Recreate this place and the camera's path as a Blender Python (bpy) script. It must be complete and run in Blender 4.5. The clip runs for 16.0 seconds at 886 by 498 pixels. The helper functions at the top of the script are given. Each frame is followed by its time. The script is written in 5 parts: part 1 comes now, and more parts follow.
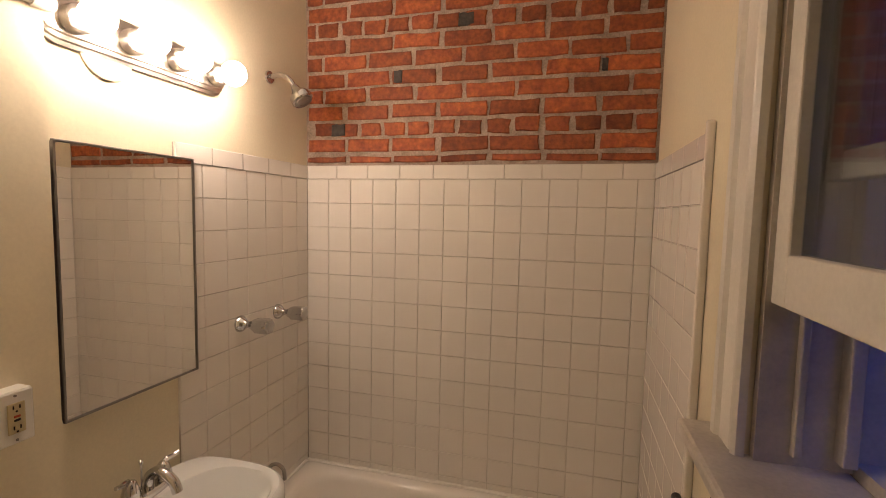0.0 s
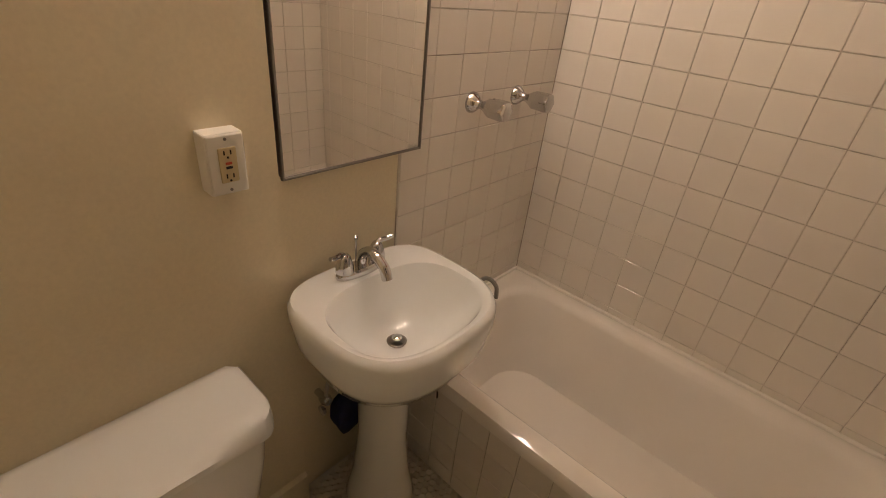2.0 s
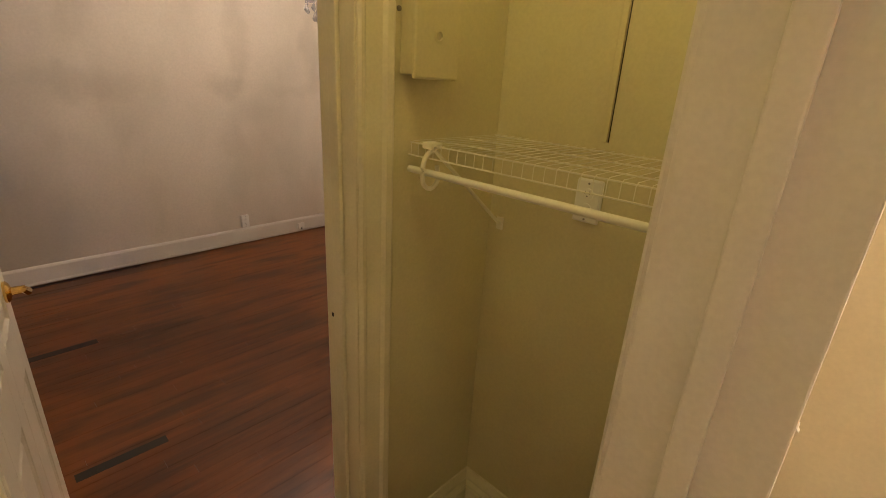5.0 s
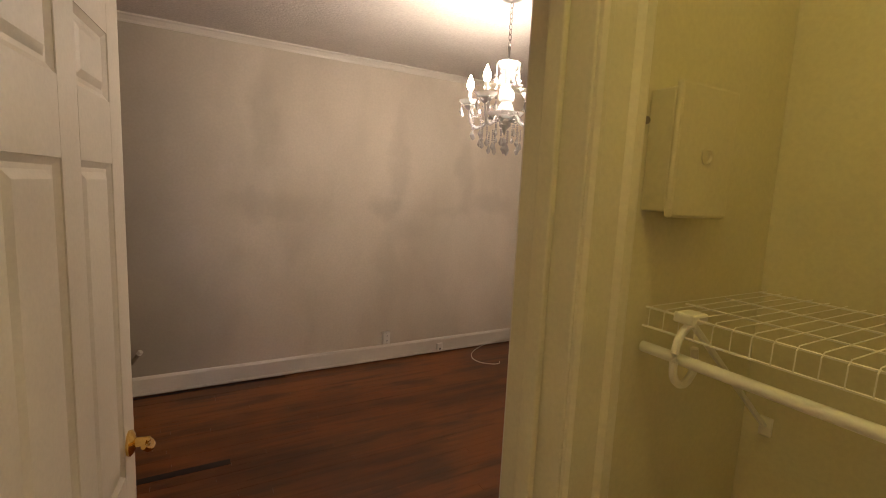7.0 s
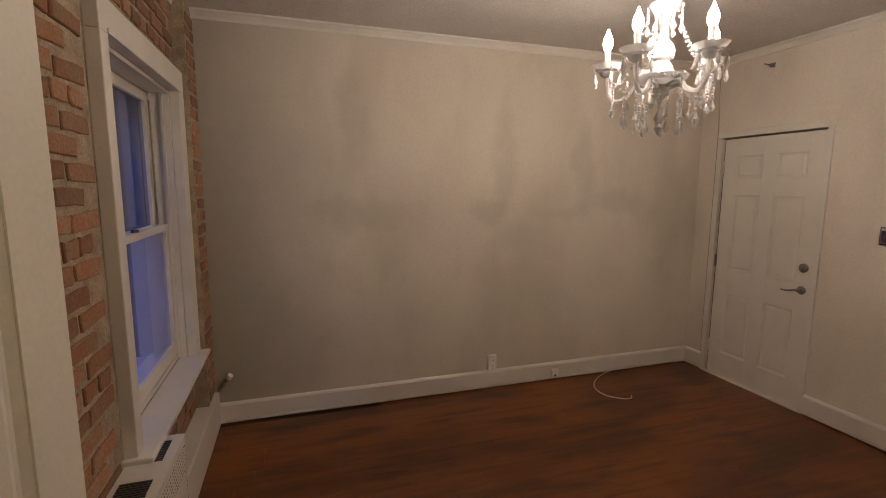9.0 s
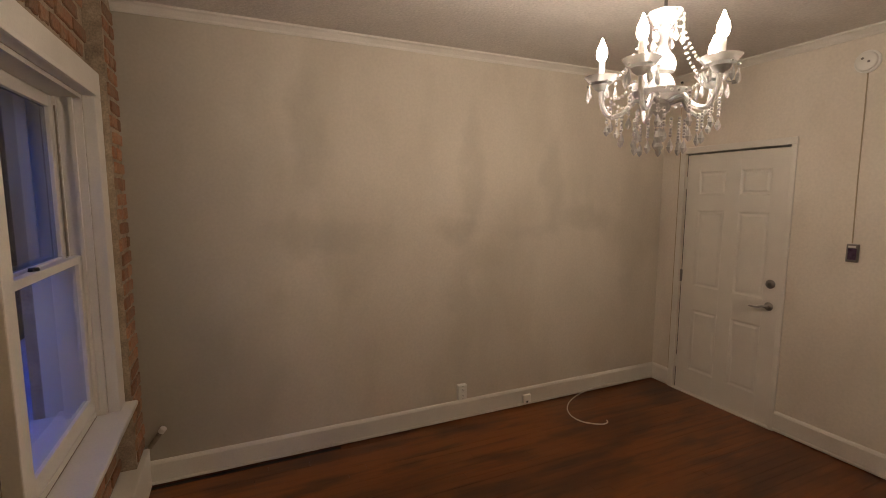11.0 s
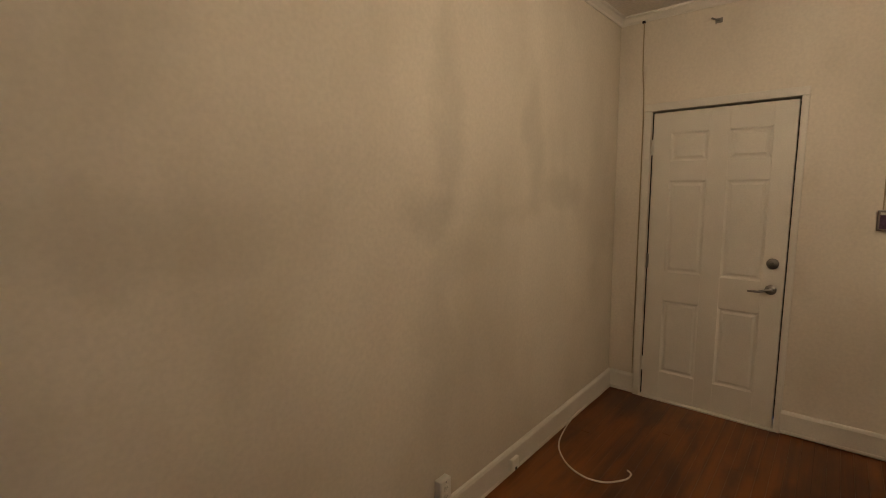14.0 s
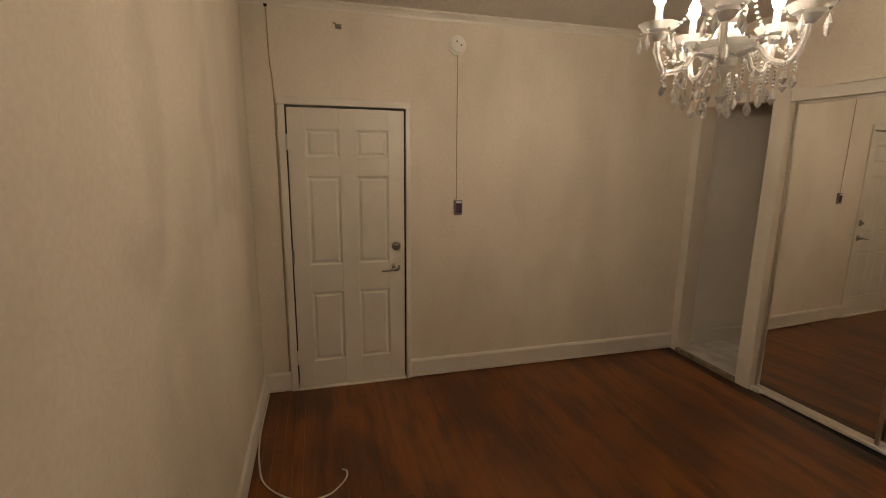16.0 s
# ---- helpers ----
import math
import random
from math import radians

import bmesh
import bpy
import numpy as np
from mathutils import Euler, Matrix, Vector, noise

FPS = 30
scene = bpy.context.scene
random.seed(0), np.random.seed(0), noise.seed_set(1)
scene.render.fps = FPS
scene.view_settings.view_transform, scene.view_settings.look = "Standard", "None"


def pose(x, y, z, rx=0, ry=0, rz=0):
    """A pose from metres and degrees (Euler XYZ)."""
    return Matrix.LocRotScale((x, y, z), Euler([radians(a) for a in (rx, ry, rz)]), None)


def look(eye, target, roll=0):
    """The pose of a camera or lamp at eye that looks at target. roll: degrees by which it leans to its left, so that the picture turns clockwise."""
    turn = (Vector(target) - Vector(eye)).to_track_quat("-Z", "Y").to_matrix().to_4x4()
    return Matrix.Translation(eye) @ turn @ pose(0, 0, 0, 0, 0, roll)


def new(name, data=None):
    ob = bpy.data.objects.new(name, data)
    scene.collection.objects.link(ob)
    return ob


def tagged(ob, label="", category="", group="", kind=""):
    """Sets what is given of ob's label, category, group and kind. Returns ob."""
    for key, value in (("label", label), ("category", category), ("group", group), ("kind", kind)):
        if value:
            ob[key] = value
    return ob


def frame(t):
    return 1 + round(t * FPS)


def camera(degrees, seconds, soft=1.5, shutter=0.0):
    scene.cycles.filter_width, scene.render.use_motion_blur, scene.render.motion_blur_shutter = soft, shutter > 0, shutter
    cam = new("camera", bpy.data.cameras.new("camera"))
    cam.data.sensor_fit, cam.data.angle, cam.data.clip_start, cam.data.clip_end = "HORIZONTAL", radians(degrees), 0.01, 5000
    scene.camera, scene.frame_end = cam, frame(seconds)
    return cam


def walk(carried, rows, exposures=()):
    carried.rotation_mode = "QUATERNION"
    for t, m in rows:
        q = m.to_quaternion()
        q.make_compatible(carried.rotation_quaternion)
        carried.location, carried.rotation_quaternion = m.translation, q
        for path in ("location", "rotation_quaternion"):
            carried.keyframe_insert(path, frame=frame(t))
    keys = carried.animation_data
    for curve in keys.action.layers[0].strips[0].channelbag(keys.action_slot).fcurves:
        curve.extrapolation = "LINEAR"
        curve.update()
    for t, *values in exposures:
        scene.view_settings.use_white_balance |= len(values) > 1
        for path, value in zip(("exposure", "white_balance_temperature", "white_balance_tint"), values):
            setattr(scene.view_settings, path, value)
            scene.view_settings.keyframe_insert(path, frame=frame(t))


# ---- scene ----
cam = camera(87.7, 16.0, 0.95)
PATH = [
    (0, (-0.068, 0.091, 1.659), (-0.596, 2.013, 1.5), 1.2),
    (0.5, (-0.089, 0.131, 1.62), (-0.63, 2.029, 1.299), 1.0),
    (1, (-0.184, 0.213, 1.571), (-0.763, 2.036, 0.986), 1.9),
    (1.5, (-0.269, 0.306, 1.531), (-1.056, 1.948, 0.704), 3.2),
    (2, (-0.371, 0.425, 1.533), (-1.48, 1.751, 0.527), 6.2),
    (2.5, (-0.353, 0.502, 1.526), (-1.797, 1.256, 0.365), 7.0),
    (3, (-0.336, 0.500, 1.518), (-1.903, 0.708, 0.291), 7.5),
    (3.5, (-0.260, 0.460, 1.515), (-1.838, 0.221, 0.308), 7.7),
    (4, (-0.202, 0.344, 1.557), (-1.716, -0.269, 0.403), 6.1),
    (4.5, (-0.118, 0.225, 1.610), (-1.580, -0.756, 0.659), 4.7),
    (5, (-0.080, 0.194, 1.619), (-1.454, -1.083, 0.926), 3.3),
    (5.2, (-0.090, 0.184, 1.630), (-1.423, -1.186, 1.036), 3.0),
    (7.3, (-0.235, -0.245, 1.646), (-1.103, -2.027, 1.381), 1.7),
    (7.5, (-0.256, -0.273, 1.652), (-1.021, -2.098, 1.36), 0.9),
    (8, (-0.351, -0.451, 1.637), (-0.971, -2.332, 1.357), 0.7),
    (8.5, (-0.382, -0.634, 1.637), (-0.938, -2.534, 1.355), 0.5),
    (9, (-0.397, -0.793, 1.642), (-0.998, -2.681, 1.372), 0.3),
    (9.5, (-0.387, -0.873, 1.677), (-1.065, -2.736, 1.414), 0.5),
    (10, (-0.376, -0.909, 1.69), (-1.116, -2.751, 1.446), 0.5),
    (10.2, (-0.377, -0.919, 1.715), (-1.138, -2.751, 1.461), 0.6),
    (12.3, (-0.359, -1.659, 1.676), (-1.205, -3.462, 1.496), -0.6),
    (12.5, (-0.369, -1.75, 1.678), (-1.224, -3.547, 1.481), -0.3),
    (13, (-0.373, -2.144, 1.589), (-1.417, -3.838, 1.388), -0.2),
    (13.5, (-0.431, -2.539, 1.567), (-1.68, -4.084, 1.339), 0.1),
    (14, (-0.446, -2.866, 1.563), (-1.953, -4.153, 1.294), -0.7),
    (14.5, (-0.477, -3.177, 1.584), (-2.24, -4.061, 1.255), -1.3),
    (15, (-0.545, -3.459, 1.662), (-2.469, -3.846, 1.279), -1.4),
    (15.5, (-0.566, -3.618, 1.671), (-2.523, -3.474, 1.282), -0.2),
    (16, (-0.523, -3.7, 1.707), (-2.416, -3.18, 1.325), 0.6),
]
EXPOSURES = ((0.0, -0.76, 6350, 16), (2.5, -0.62, 6350, 14), (3.5, -0.2, 6550, 10), (4.3, 0.3, 6650, 9), (5.0, 0.6, 6650, 8), (7.3, 0.25, 6550, 8), (8.5, 0.03, 6250, 9), (10.0, 0.02, 6300, 9), (12.5, -0.12, 7050, 2), (14.0, -0.13, 7400, 2), (16.0, -0.08, 7150, 3))
SKY, BULB, GLOBE, HALL = 5.5, 380.0, 125.0, 33.0
walk(cam, [(t, look(eye, target, roll)) for t, eye, target, roll in PATH], EXPOSURES)

# ---- world: blue dusk outside, no sun ----
world = bpy.data.worlds.new("dusk")
scene.world = world
world.use_nodes = True
wn = world.node_tree.nodes
sky = wn.new("ShaderNodeTexSky")
sky.sky_type = 'NISHITA'
sky.sun_disc = False
sky.sun_elevation = radians(3.0)
sky.sun_rotation = radians(250)
tint = wn.new("ShaderNodeMixRGB")
tint.blend_type = 'MULTIPLY'
tint.inputs[0].default_value = 1.0
tint.inputs[2].default_value = (0.03, 0.18, 1.15, 1)
world.node_tree.links.new(sky.outputs[0], tint.inputs[1])
world.node_tree.links.new(tint.outputs[0], wn["Background"].inputs[0])
wn["Background"].inputs[1].default_value = SKY


# ---- materials ----
def mat(name, base, rough=0.5, metal=0.0, vary=0.0, scale=6.0, second=None, grain=0.0, grain_scale=120.0,
        bump=0.0, bump_scale=60.0, island=0.0, spec=0.5, coat=0.0, stretch=(1, 1, 1), trans=0.0, ior=1.5, emit=None, emit_power=0.0,
        low=0.35, high=0.65):
    """A principled material: base colour, blotches towards second at scale, fine grain, bump, piece-to-piece variation."""
    m = bpy.data.materials.new(name)
    m.use_nodes = True
    nt = m.node_tree
    n, l = nt.nodes, nt.links
    p = n["Principled BSDF"]
    p.inputs["Roughness"].default_value = rough
    p.inputs["Metallic"].default_value = metal
    p.inputs["IOR"].default_value = ior
    p.inputs["Specular IOR Level"].default_value = spec
    p.inputs["Coat Weight"].default_value = coat
    p.inputs["Transmission Weight"].default_value = trans
    p.inputs["Base Color"].default_value = (*base, 1)
    if emit:
        p.inputs["Emission Color"].default_value = (*emit, 1)
        p.inputs["Emission Strength"].default_value = emit_power
    tc = n.new("ShaderNodeNewGeometry")
    mp = n.new("ShaderNodeMapping")
    mp.inputs["Scale"].default_value = stretch
    l.new(tc.outputs["Position"], mp.inputs[0])
    col = None
    if vary or second:
        no = n.new("ShaderNodeTexNoise")
        no.inputs["Scale"].default_value = scale
        no.inputs["Detail"].default_value = 5
        l.new(mp.outputs[0], no.inputs[0])
        ra = n.new("ShaderNodeValToRGB")
        ra.color_ramp.elements[0].position, ra.color_ramp.elements[1].position = low, high
        dark = second or tuple(c * (1 - vary) for c in base)
        ra.color_ramp.elements[0].color, ra.color_ramp.elements[1].color = (*base, 1), (*dark, 1)
        l.new(no.outputs["Fac"], ra.inputs[0])
        col = ra.outputs[0]
    if grain:
        g = n.new("ShaderNodeTexNoise")
        g.inputs["Scale"].default_value = grain_scale
        g.inputs["Detail"].default_value = 3
        l.new(mp.outputs[0], g.inputs[0])
        mr = n.new("ShaderNodeMapRange")
        mr.inputs[1].default_value, mr.inputs[2].default_value = 0.3, 0.7
        mr.inputs[3].default_value, mr.inputs[4].default_value = 1 - grain, 1 + grain * 0.4
        l.new(g.outputs["Fac"], mr.inputs[0])
        mx = n.new("ShaderNodeMixRGB")
        mx.blend_type, mx.inputs[0].default_value = 'MULTIPLY', 1
        mx.inputs[1].default_value = (*base, 1)
        if col:
            l.new(col, mx.inputs[1])
        l.new(mr.outputs[0], mx.inputs[2])
        col = mx.outputs[0]
    if island:
        oi = n.new("ShaderNodeObjectInfo")
        ge = n.new("ShaderNodeNewGeometry")
        ad = n.new("ShaderNodeMath")
        ad.operation = 'ADD'
        l.new(oi.outputs["Random"], ad.inputs[0])
        l.new(ge.outputs["Random Per Island"], ad.inputs[1])
        fr = n.new("ShaderNodeMath")
        fr.operation = 'FRACT'
        l.new(ad.outputs[0], fr.inputs[0])
        mr = n.new("ShaderNodeMapRange")
        mr.inputs[3].default_value, mr.inputs[4].default_value = 1 - island, 1 + island * 0.5
        l.new(fr.outputs[0], mr.inputs[0])
        mx = n.new("ShaderNodeMixRGB")
        mx.blend_type, mx.inputs[0].default_value = 'MULTIPLY', 1
        mx.inputs[1].default_value = (*base, 1)
        if col:
            l.new(col, mx.inputs[1])
        l.new(mr.outputs[0], mx.inputs[2])
        col = mx.outputs[0]
    if col:
        l.new(col, p.inputs["Base Color"])
    if bump:
        b = n.new("ShaderNodeTexNoise")
        b.inputs["Scale"].default_value = bump_scale
        b.inputs["Detail"].default_value = 4
        l.new(mp.outputs[0], b.inputs[0])
        bu = n.new("ShaderNodeBump")
        bu.inputs["Strength"].default_value = min(1.0, bump)
        bu.inputs["Distance"].default_value = 0.004
        l.new(b.outputs["Fac"], bu.inputs["Height"])
        l.new(bu.outputs[0], p.inputs["Normal"])
    return m


M_CREAM = mat("cream_wall_paint", (0.76, 0.68, 0.50), 0.75, spec=0.3, vary=0.10, scale=1.6, grain=0.04, bump=0.10, bump_scale=25)
M_NOOK = mat("yellow_wall_paint", (0.66, 0.60, 0.36), 0.42, vary=0.12, scale=2.0, grain=0.05, bump=0.15, bump_scale=30)
M_TRIM = mat("white_trim_paint", (0.74, 0.70, 0.62), 0.38, vary=0.08, scale=4, grain=0.05, bump=0.12, bump_scale=40)
M_HALLDOOR = mat("yellowed_white_door_paint", (0.63, 0.585, 0.49), 0.42, vary=0.10, scale=3, grain=0.05, bump=0.12, bump_scale=40)
M_OLDTRIM = mat("worn_grey_white_paint", (0.56, 0.515, 0.45), 0.45, second=(0.42, 0.38, 0.33), scale=7, grain=0.10, bump=0.3, bump_scale=30)
M_NOOKTRIM = mat("yellowed_trim_paint", (0.70, 0.65, 0.46), 0.38, vary=0.10, scale=4, grain=0.05, bump=0.12, bump_scale=40)
M_CEIL = mat("textured_ceiling_paint", (0.70, 0.655, 0.60), 0.8, vary=0.06, scale=3, grain=0.12, grain_scale=70, bump=1.0, bump_scale=55)
M_TILE = mat("white_glazed_tile", (0.81, 0.76, 0.69), 0.12, vary=0.05, scale=3, island=0.025, coat=0.3, bump=0.03, bump_scale=12)
M_GROUT = mat("grey_brown_grout", (0.36, 0.30, 0.24), 0.9, second=(0.65, 0.59, 0.51), scale=4.5, low=0.34, high=0.47, bump=0.3)
M_GROUT2 = mat("pale_grout", (0.68, 0.63, 0.55), 0.9, vary=0.25, scale=5, bump=0.3)
M_BRICK = mat("red_brick", (0.47, 0.125, 0.036), 0.75, second=(0.28, 0.065, 0.028), scale=22, grain=0.35, grain_scale=60, island=0.42, bump=0.9, bump_scale=70)
M_BRICK2 = mat("dusty_red_brick", (0.38, 0.165, 0.08), 0.85, second=(0.36, 0.22, 0.13), scale=14, grain=0.25, grain_scale=90, island=0.40, bump=0.8, bump_scale=60)
M_BRICKDARK = mat("burnt_brick", (0.06, 0.05, 0.045), 0.6, vary=0.6, scale=40, grain=0.4, bump=0.7)
M_MORTAR = mat("pinkish_grey_mortar", (0.50, 0.39, 0.31), 0.95, vary=0.35, scale=18, grain=0.3, bump=1.0, bump_scale=50)
M_MORTAR2 = mat("tan_lime_mortar", (0.46, 0.36, 0.25), 0.95, vary=0.35, scale=12, grain=0.3, bump=1.0, bump_scale=40)
M_PORC = mat("white_porcelain", (0.83, 0.85, 0.84), 0.06, coat=0.6, vary=0.02, scale=2)
M_ENAMEL = mat("white_bath_enamel", (0.90, 0.86, 0.80), 0.10, coat=0.5, vary=0.04, scale=3)
M_CHROME = mat("polished_chrome", (0.62, 0.62, 0.63), 0.07, metal=1.0)
M_DULLCHROME = mat("worn_chrome", (0.58, 0.58, 0.59), 0.10, metal=1.0)
M_NICKEL = mat("brushed_nickel", (0.62, 0.58, 0.53), 0.28, metal=1.0)
M_STEEL = mat("satin_steel", (0.26, 0.245, 0.225), 0.33, metal=1.0)
M_BRASS = mat("polished_brass", (0.80, 0.55, 0.18), 0.15, metal=1.0)
# Near-black, mostly standing in for shade in gaps, holes and the closet.
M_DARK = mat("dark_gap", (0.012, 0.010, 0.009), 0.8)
M_BLACK = mat("black_iron", (0.015, 0.014, 0.014), 0.45, vary=0.3, scale=30)
M_MIRROR = mat("mirror_silver", (0.90, 0.89, 0.86), 0.015, metal=1.0)
M_GLASS = mat("window_glass", (0.9, 0.93, 0.95), 0.02, trans=1.0, ior=1.45)
# Darker grey tint for the room's upper pane and the bathroom's lower one.
M_GREYGLASS = mat("grey_tinted_window_glass", (0.42, 0.45, 0.46), 0.03, trans=1.0, ior=1.45)
M_CRYSTAL = mat("cut_crystal", (0.98, 0.975, 0.96), 0.02, trans=0.58, ior=1.6, spec=0.9)
M_PLASTIC = mat("white_plastic", (0.78, 0.76, 0.70), 0.35)
M_IVORY = mat("almond_plastic", (0.62, 0.52, 0.30), 0.35)
M_REDBTN = mat("red_button", (0.5, 0.08, 0.04), 0.4)
M_WIRE = mat("white_vinyl_wire", (0.76, 0.73, 0.60), 0.35)
M_SOCKW = mat("worn_wood", (0.30, 0.25, 0.18), 0.7, vary=0.4, scale=20, bump=0.3)
M_BULB = mat("lit_bulb", (1, 1, 1), 0.3, emit=(1.0, 0.81, 0.68), emit_power=BULB)
M_GLOBE = mat("lit_globe", (1, 1, 1), 0.3, emit=(1.0, 0.79, 0.60), emit_power=GLOBE)
M_VINYL = mat("worn_white_vinyl_floor", (0.72, 0.70, 0.66), 0.5, vary=0.25, scale=9, grain=0.1)
M_HEX = mat("grey_white_hex_tile", (0.70, 0.64, 0.54), 0.35, island=0.10, vary=0.2, scale=8)
M_BLUECLOTH = mat("dark_blue_rag", (0.02, 0.025, 0.09), 0.9, vary=0.4, scale=30)
M_ALCOVE = mat("white_alcove_paint", (0.88, 0.83, 0.74), 0.5, vary=0.06, scale=3, bump=0.1)
M_OLDWIRE = mat("aged_tan_wire", (0.42, 0.34, 0.22), 0.6)
M_CABLE = mat("white_cable", (0.74, 0.70, 0.62), 0.5)


def stained_wall(name, base, dark, amount):
    """Off-white paint with soot ghosting: broad soft patches drawn out downwards, and finer streaks."""
    m = mat(name, base, 0.85, grain=0.06, grain_scale=60, bump=0.14, bump_scale=18, spec=0.25)
    nt = m.node_tree
    n, l = nt.nodes, nt.links
    p = n["Principled BSDF"]
    prev = p.inputs["Base Color"].links[0].from_socket
    tc = n.new("ShaderNodeTexCoord")
    fac = None
    for sc, st, lo, hi, top in ((0.9, (1, 1, 0.8), 0.40, 0.66, 0.5), (2.0, (1, 1, 0.38), 0.47, 0.70, 0.5), (4.5, (1, 1, 0.55), 0.50, 0.75, 0.28), (9.0, (1, 1, 0.10), 0.52, 0.85, 0.10)):
        mp = n.new("ShaderNodeMapping")
        mp.inputs["Scale"].default_value = st
        mp.inputs["Location"].default_value = (3.1 * sc, 1.7, 0.4 * sc)
        l.new(tc.outputs["Object"], mp.inputs[0])
        no = n.new("ShaderNodeTexNoise")
        no.inputs["Scale"].default_value = sc
        no.inputs["Detail"].default_value = 3
        no.inputs["Roughness"].default_value = 0.45
        l.new(mp.outputs[0], no.inputs[0])
        mr = n.new("ShaderNodeMapRange")
        mr.interpolation_type = 'SMOOTHSTEP'
        mr.inputs[1].default_value, mr.inputs[2].default_value = lo, hi
        mr.inputs[4].default_value = top
        l.new(no.outputs["Fac"], mr.inputs[0])
        if fac:
            ad = n.new("ShaderNodeMath")
            ad.operation = 'ADD'
            ad.use_clamp = True
            l.new(fac, ad.inputs[0])
            l.new(mr.outputs[0], ad.inputs[1])
            fac = ad.outputs[0]
        else:
            fac = mr.outputs[0]
    sc = n.new("ShaderNodeMath")
    sc.operation = 'MULTIPLY'
    sc.inputs[1].default_value = amount
    l.new(fac, sc.inputs[0])
    mx = n.new("ShaderNodeMixRGB")
    l.new(sc.outputs[0], mx.inputs[0])
    l.new(prev, mx.inputs[1])
    mx.inputs[2].default_value = (*dark, 1)
    l.new(mx.outputs[0], p.inputs["Base Color"])
    return m


def dark_spots(m, colour, spots):
    """Adds soft-edged soot marks and painted-in dimming to a wall paint: (x, z, half width, half height, strength)
    each, with wavering outlines.
    """
    nt = m.node_tree
    n, l = nt.nodes, nt.links
    p = n["Principled BSDF"]
    prev = p.inputs["Base Color"].links[0].from_socket
    ge = n.new("ShaderNodeNewGeometry")
    no = n.new("ShaderNodeTexNoise")
    no.inputs["Scale"].default_value = 3.2
    no.inputs["Detail"].default_value = 4
    l.new(ge.outputs["Position"], no.inputs[0])
    off = n.new("ShaderNodeVectorMath")
    off.operation = 'MULTIPLY_ADD'
    off.inputs[1].default_value = (0.34, 0.0, 0.34)
    off.inputs[2].default_value = (-0.17, 0.0, -0.17)
    l.new(no.outputs["Color"], off.inputs[0])
    at = n.new("ShaderNodeVectorMath")
    l.new(ge.outputs["Position"], at.inputs[0])
    l.new(off.outputs[0], at.inputs[1])
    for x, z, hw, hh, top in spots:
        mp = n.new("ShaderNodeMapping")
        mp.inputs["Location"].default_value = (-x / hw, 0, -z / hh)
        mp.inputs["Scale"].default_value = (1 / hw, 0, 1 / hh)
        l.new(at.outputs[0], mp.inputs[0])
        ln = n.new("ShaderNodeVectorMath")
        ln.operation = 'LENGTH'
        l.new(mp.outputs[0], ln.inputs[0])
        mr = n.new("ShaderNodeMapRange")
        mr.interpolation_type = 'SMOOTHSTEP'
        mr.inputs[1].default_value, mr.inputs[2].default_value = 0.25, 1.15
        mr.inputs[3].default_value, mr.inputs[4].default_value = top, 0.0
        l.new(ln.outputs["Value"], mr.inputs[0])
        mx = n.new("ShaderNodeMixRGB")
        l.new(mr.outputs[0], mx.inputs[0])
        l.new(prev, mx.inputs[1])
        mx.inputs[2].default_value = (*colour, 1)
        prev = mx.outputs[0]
    l.new(prev, p.inputs["Base Color"])
    return m


M_ROOM = stained_wall("sooty_offwhite_paint", (0.745, 0.68, 0.58), (0.40, 0.34, 0.255), 0.40)
# Broad first spot paints the light's fall-off towards the window corner; others are soot.
M_SOUTH = dark_spots(stained_wall("soot_streaked_dimmed_paint", (0.68, 0.615, 0.515), (0.40, 0.35, 0.265), 0.42), (0.25, 0.23, 0.175), (
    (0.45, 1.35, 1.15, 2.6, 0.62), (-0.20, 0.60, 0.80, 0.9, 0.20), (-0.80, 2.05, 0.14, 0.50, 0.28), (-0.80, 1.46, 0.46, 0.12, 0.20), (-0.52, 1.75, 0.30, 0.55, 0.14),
    (-1.86, 1.46, 0.24, 0.12, 0.22), (-1.96, 1.85, 0.12, 0.60, 0.21), (-2.03, 1.24, 0.26, 0.16, 0.14), (-1.86, 0.75, 0.16, 0.55, 0.12), (-2.68, 1.80, 0.13, 0.50, 0.21),
    (-3.00, 1.52, 0.34, 0.12, 0.22), (-2.55, 1.42, 0.45, 0.09, 0.12), (-3.55, 1.40, 0.22, 1.0, 0.14)))


